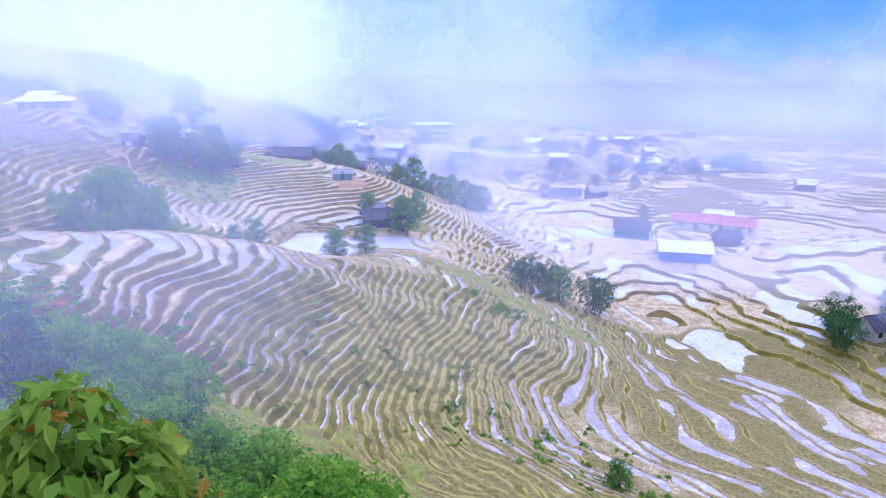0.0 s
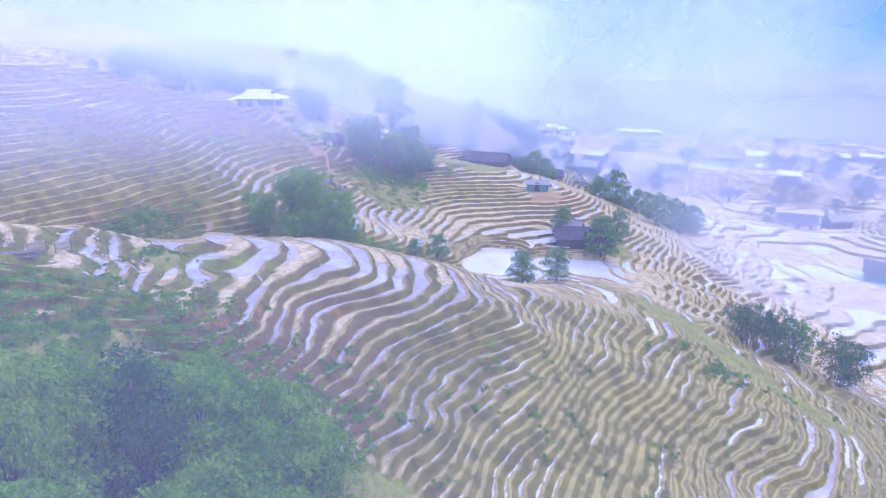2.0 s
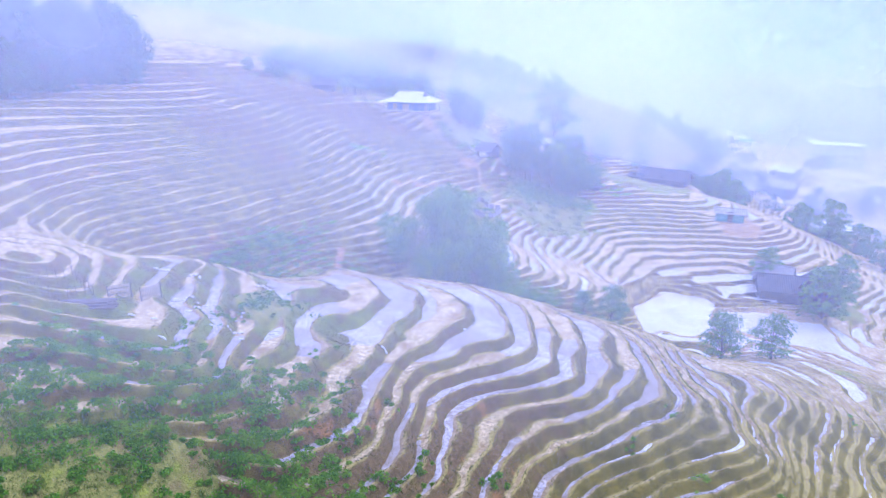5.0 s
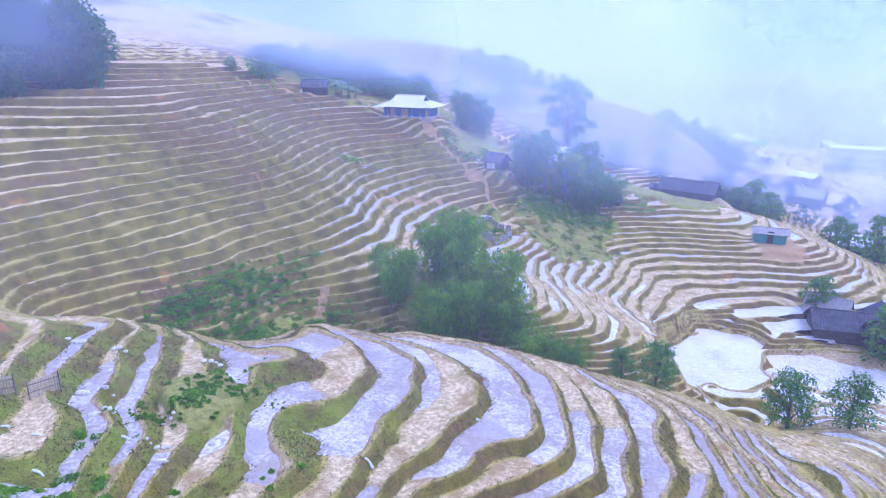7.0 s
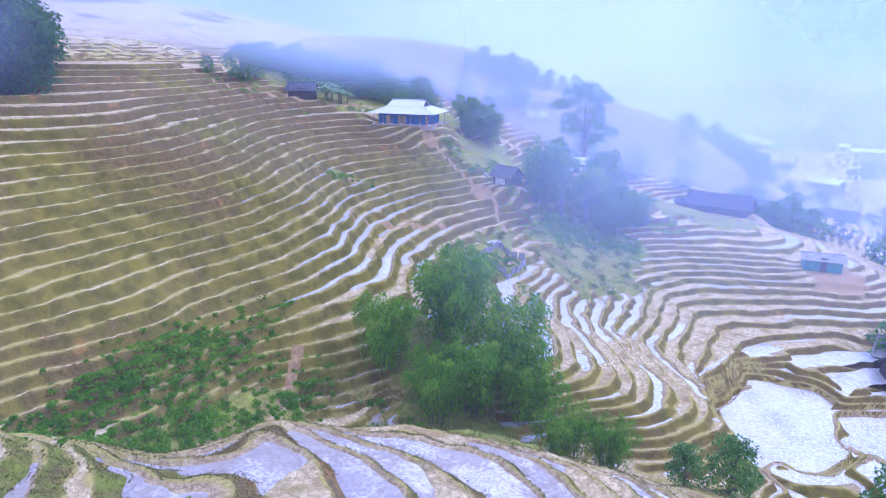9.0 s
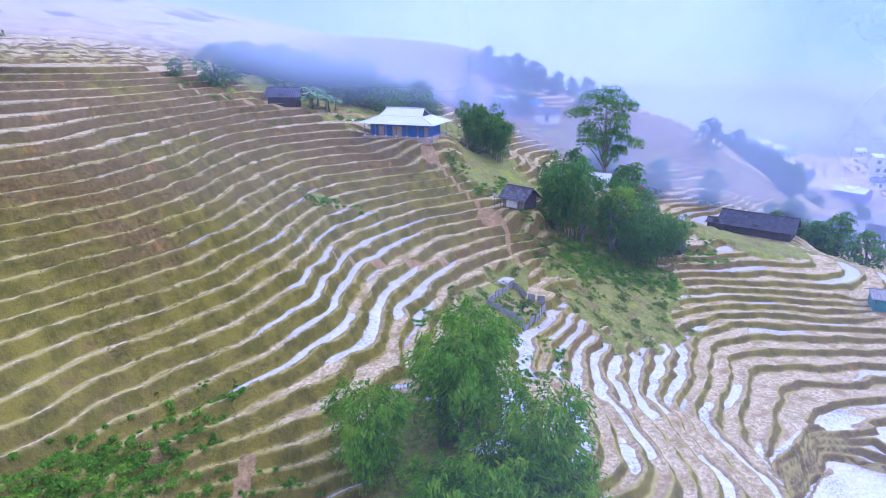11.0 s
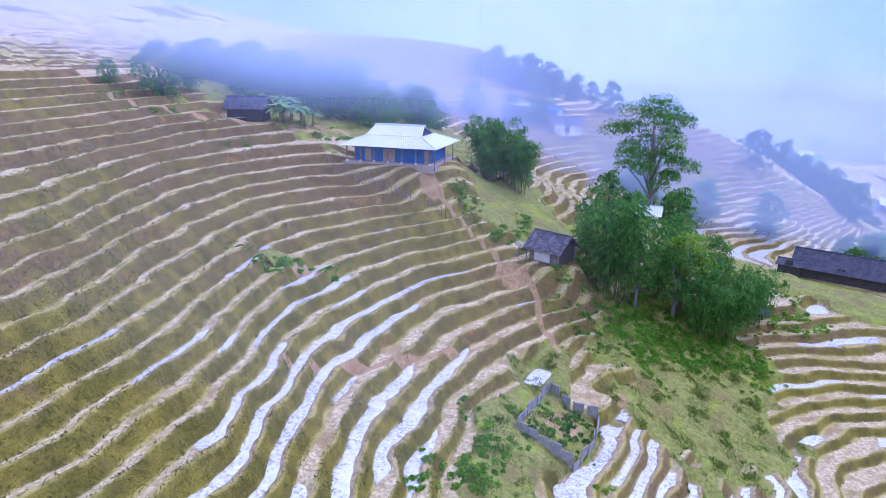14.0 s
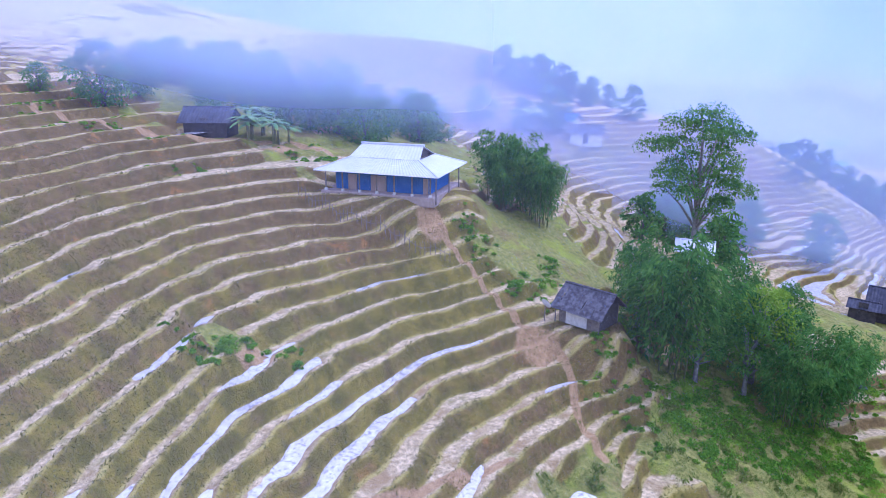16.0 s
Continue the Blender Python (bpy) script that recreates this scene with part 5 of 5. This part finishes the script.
def banana_clump(x, y, seed, size=1.0):
    """Stems with long arching blades, some of them torn."""
    r = np.random.RandomState(seed)
    ob = holder("banana_clump", x, y, float(height(x, y)))
    for s in range(4):
        bx, by, h = r.uniform(-0.8, 0.8), r.uniform(-0.8, 0.8), size * r.uniform(1.4, 2.3)
        part("stem", tube(bmesh.new(), [(bx, by, -0.2), (bx, by, h)], [0.14, 0.08], 7), CULM, ob)
        for k in range(7):
            ang, up, L, w = k * 0.9 + r.uniform(0, 0.6), r.uniform(0.5, 1.2), size * r.uniform(1.3, 2.0), size * r.uniform(0.22, 0.32)
            bm = bmesh.new()
            rows = []
            for f in np.linspace(0, 1, 7):
                out, z = L * f * math.cos(up * (1 - 0.6 * f)), h + L * (math.sin(up) * f - 0.75 * f * f)
                wd = w * math.sin(math.pi * min(1, 0.08 + 0.9 * f)) ** 0.6
                cx, cy, sx, sy = bx + math.cos(ang) * out, by + math.sin(ang) * out, -math.sin(ang), math.cos(ang)
                rows.append([bm.verts.new((cx - sx * wd, cy - sy * wd, z - wd * 0.3)), bm.verts.new((cx, cy, z)), bm.verts.new((cx + sx * wd, cy + sy * wd, z - wd * 0.3))])
            for a, b in zip(rows, rows[1:]):
                bm.faces.new((a[0], a[1], b[1], b[0]))
                bm.faces.new((a[1], a[2], b[2], b[1]))
            part("leaf", bm, ORANGE_LEAF, ob, shade=True)
    tagged(ob, "banana clump with broad arching leaves by a path", "banana plant", "banana clumps")


for i, (x, y) in enumerate(((-103.4, 141.2), (-101.6, 143.0), (-104.8, 143.2))):
    banana_clump(x, y, 40 + i, 1.1)


def satellite_dish(x, y):
    ob = holder("satellite_dish", x, y, float(height(x, y)), 160)
    part("pole", tube(bmesh.new(), [(0, 0, -0.3), (0, 0, 1.3)], [0.035, 0.035], 6), TIMBER, ob)
    bm = bmesh.new()
    rings = []
    for f in (0.02, 0.25, 0.45):
        rings.append([bm.verts.new((f * math.cos(a), -0.35 * f * f - 0.05 + 0.5 * f * math.sin(a), 1.4 + 0.85 * f * math.sin(a))) for a in np.linspace(0, 6.283, 18, False)])
    for a, b in zip(rings, rings[1:]):
        for i in range(18):
            bm.faces.new((a[i], a[(i + 1) % 18], b[(i + 1) % 18], b[i]))
    bm.faces.new(rings[0])
    bmesh.ops.solidify(bm, geom=bm.faces[:], thickness=0.02)
    part("dish", bm, PLASTER, ob, "pale round dish")
    tagged(ob, "small pale satellite dish on a pole", "satellite dish")


satellite_dish(-69.4, 136.6)


def small_pond(x, y, r, z):
    bm = bmesh.new()
    vs = []
    for a in np.linspace(0, 6.283, 36, False):
        c, s = math.cos(a), math.sin(a)
        vs.append(bm.verts.new((x + 0.75 * r * math.copysign(abs(c) ** 0.45, c), y + 1.35 * r * math.copysign(abs(s) ** 0.45, s), z)))
    bm.faces.new(vs)
    return tagged(part("pond_water", bm, WATER), "small bright pond beside the walled plot", "water", kind="structure")


small_pond(-62.0, 124.8, 1.0, 15.80)


# ---------------------------------------------------------------- mist
def mist_bank(name, cx, cy, radius, b0, b1, z0, z1, material, label, clear=9.0, edge=14.0, rift=None, way=(), nb=90, nz=40, band=None, gain=0.0, west=None, top=(0.92, 1.0)):
    """A curved veil of mist round a centre, from bearing b0 to b1 (west of north), thinning towards the ground and its ends.
    rift: bearing, height and half sizes of an opening in it."""
    b = np.radians(np.linspace(b0, b1, nb))
    z = np.linspace(z0, z1, nz)
    # finer where an opening lies
    for px, py, pz, size in way:
        near = np.linspace(-5, 5, 31) * size
        b, z = np.sort(np.concatenate([b, math.atan2(cx - px, py - cy) + near / radius])), np.sort(np.concatenate([z, pz + near]))
    nb, nz = len(b), len(z)
    B, Zc = np.meshgrid(b, z)
    X, Y = cx - np.sin(B) * radius, cy + np.cos(B) * radius
    gap = Zc - lie(X, Y)
    deg = np.degrees(B)
    body = smooth(0.5, clear, gap) * smooth(0, edge, deg - b0) * smooth(0, west or edge, b1 - deg) 
    body = body * (1 + gain * smooth(24, 37, deg))
    up = (Zc - z0) / (z1 - z0)
    body = body * (smooth(0.2, 0.75, up) * (1 - smooth(0.72, 1.0, up + 0.12 * waves(deg * 10, Zc * 4, 90, 6))) if z0 > 0 else 1 - smooth(0.7, 1.0, up))
    if band:
        body = smooth(0.5, clear, gap) * smooth(0, edge, deg - b0) * smooth(0, west or edge, b1 - deg) * smooth(band[0], band[1], Zc) * (1 - smooth(*top, up))
    for px, py, pz, size in way:
        far = np.sqrt((X - px) ** 2 + (Y - py) ** 2 + (1.6 * (Zc - pz)) ** 2)
        body = np.where(far < size, 0, body * smooth(size, 3.5 * size, far))
    if rift:
        d = np.hypot((deg - rift[0]) / rift[2], (Zc - rift[1]) / rift[3]) + 0.25 * waves(deg * 10, Zc * 200 / z1, 120, 3)
        body = body * (rift[4] + (1 - rift[4]) * smooth(0.55, 1.15, d))
    i = np.arange(nb * nz).reshape(nz, nb)
    quads = np.stack([i[:-1, :-1], i[:-1, 1:], i[1:, 1:], i[1:, :-1]], -1).reshape(-1, 4)
    keep = body.ravel()[quads].min(1) > 0.0005
    me = mesh_grid(name, X, Y, Zc, quads[keep], material, (("body", body),))
    return tagged(new(name, me), label, "mist", kind="stuff")


# tints of the see-through sheets: the blue of distance haze is put into these colours
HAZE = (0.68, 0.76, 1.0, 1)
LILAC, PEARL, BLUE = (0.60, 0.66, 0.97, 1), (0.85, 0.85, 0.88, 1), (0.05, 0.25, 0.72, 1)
WHITE_LILAC = (0.86, 0.87, 1.0, 1)
PALE = (0.82, 0.83, 0.97, 1)
CX, CY = -10, 20


def flown(r):
    """Where the flight crosses the circle of that radius round its start, with the size of the opening there."""
    xs, ys, zs = ([METRES * q[i] for q in ROWS] for i in (1, 2, 3))
    c, s = math.cos(radians(TILT)), math.sin(radians(TILT))
    ys, zs = [y * c - z * s for y, z in zip(ys, zs)], [y * s + z * c for y, z in zip(ys, zs)]
    far = [math.hypot(x, y) for x, y in zip(xs, ys)]
    return ((float(np.interp(r, far, xs)), float(np.interp(r, far, ys)), EYE + float(np.interp(r, far, zs)), 0.14),)


# veils lie across the valley one behind another, with openings where the flight goes through
LOW_VEIL = mist_mat("wood_mist", PALE, 0.036, 0.06, 0.1, 0.6)
for r in (8.5, 10.5, 12.5, 14.0):
    mist_bank("mist_veil", 0, 0, r, 4, 84, 28, 46, LOW_VEIL, "thin mist rising from the wood", 4, 16, way=flown(r), nb=110, nz=60, band=(33, 38.2))
MID_VEIL = mist_mat("mid_mist", PALE, 0.024, 0.05, 0.0, 0.55)
for r in (19.0, 20.6, 22.2):
    mist_bank("mist_veil", 0, 0, r, -24, 88, 24, 50, MID_VEIL, "thin mist drifting over the near spur", 4, 16, way=flown(r), nb=110, nz=60, band=(26, 31))
SLOPE_VEIL = mist_mat("slope_mist", WHITE_LILAC, 0.095, 0.03, 0.08, 0.6)
for r, low in ((33.5, 36.4), (35.5, 35.4), (37.5, 34.4), (39.2, 33.8)):
    mist_bank("mist_veil", 0, 0, r, -4, 88, 28, 46, SLOPE_VEIL, "white mist drifting over the house's hillside", 5, 30, way=flown(r), nb=160, nz=70, band=(low, low + 3.6), top=(0.7, 0.95))
THIN_VEIL = mist_mat("spur_veil", PALE, 0.017, 0.03, 0.0, 0.5)
for r in (49.0, 53.0, 57.0, 61.0):
    mist_bank("mist_veil", 0, 0, r, 4, 76, 28, 52, THIN_VEIL, "thin lilac mist above the near spur", 5, 14, way=flown(r), nb=140, nz=60, band=(31, 38))
GROVE_VEIL = mist_mat("grove_mist", HAZE, 0.09, 0.035, 0.0, 0.5)
for r in (70.0, 71.5, 73.0, 74.2):
    mist_bank("mist_veil", 0, 0, r, 6, 28.5, 28, 50, GROVE_VEIL, "blue mist lying before the grove", 5, 8, way=flown(r), nb=140, nz=70, band=(32.8, 38.8), west=4.0)
mist_bank("mist_veil", 0, 0, 128, -62, 4, -14, 46, mist_mat("field_mist", PALE, 0.25, 0.02, 0.0, 0.6), "pale mist over the valley's paddies", 7, 10)
mist_bank("mist_veil", CX, CY, 99, 24, 66, 8, 80, mist_mat("hill_mist", PALE, 0.026, 0.02, -0.2, 0.5), "thin mist over the upper hillside", 7, 8, nb=160, nz=120, band=(8, 9), top=(0.6, 1.0))
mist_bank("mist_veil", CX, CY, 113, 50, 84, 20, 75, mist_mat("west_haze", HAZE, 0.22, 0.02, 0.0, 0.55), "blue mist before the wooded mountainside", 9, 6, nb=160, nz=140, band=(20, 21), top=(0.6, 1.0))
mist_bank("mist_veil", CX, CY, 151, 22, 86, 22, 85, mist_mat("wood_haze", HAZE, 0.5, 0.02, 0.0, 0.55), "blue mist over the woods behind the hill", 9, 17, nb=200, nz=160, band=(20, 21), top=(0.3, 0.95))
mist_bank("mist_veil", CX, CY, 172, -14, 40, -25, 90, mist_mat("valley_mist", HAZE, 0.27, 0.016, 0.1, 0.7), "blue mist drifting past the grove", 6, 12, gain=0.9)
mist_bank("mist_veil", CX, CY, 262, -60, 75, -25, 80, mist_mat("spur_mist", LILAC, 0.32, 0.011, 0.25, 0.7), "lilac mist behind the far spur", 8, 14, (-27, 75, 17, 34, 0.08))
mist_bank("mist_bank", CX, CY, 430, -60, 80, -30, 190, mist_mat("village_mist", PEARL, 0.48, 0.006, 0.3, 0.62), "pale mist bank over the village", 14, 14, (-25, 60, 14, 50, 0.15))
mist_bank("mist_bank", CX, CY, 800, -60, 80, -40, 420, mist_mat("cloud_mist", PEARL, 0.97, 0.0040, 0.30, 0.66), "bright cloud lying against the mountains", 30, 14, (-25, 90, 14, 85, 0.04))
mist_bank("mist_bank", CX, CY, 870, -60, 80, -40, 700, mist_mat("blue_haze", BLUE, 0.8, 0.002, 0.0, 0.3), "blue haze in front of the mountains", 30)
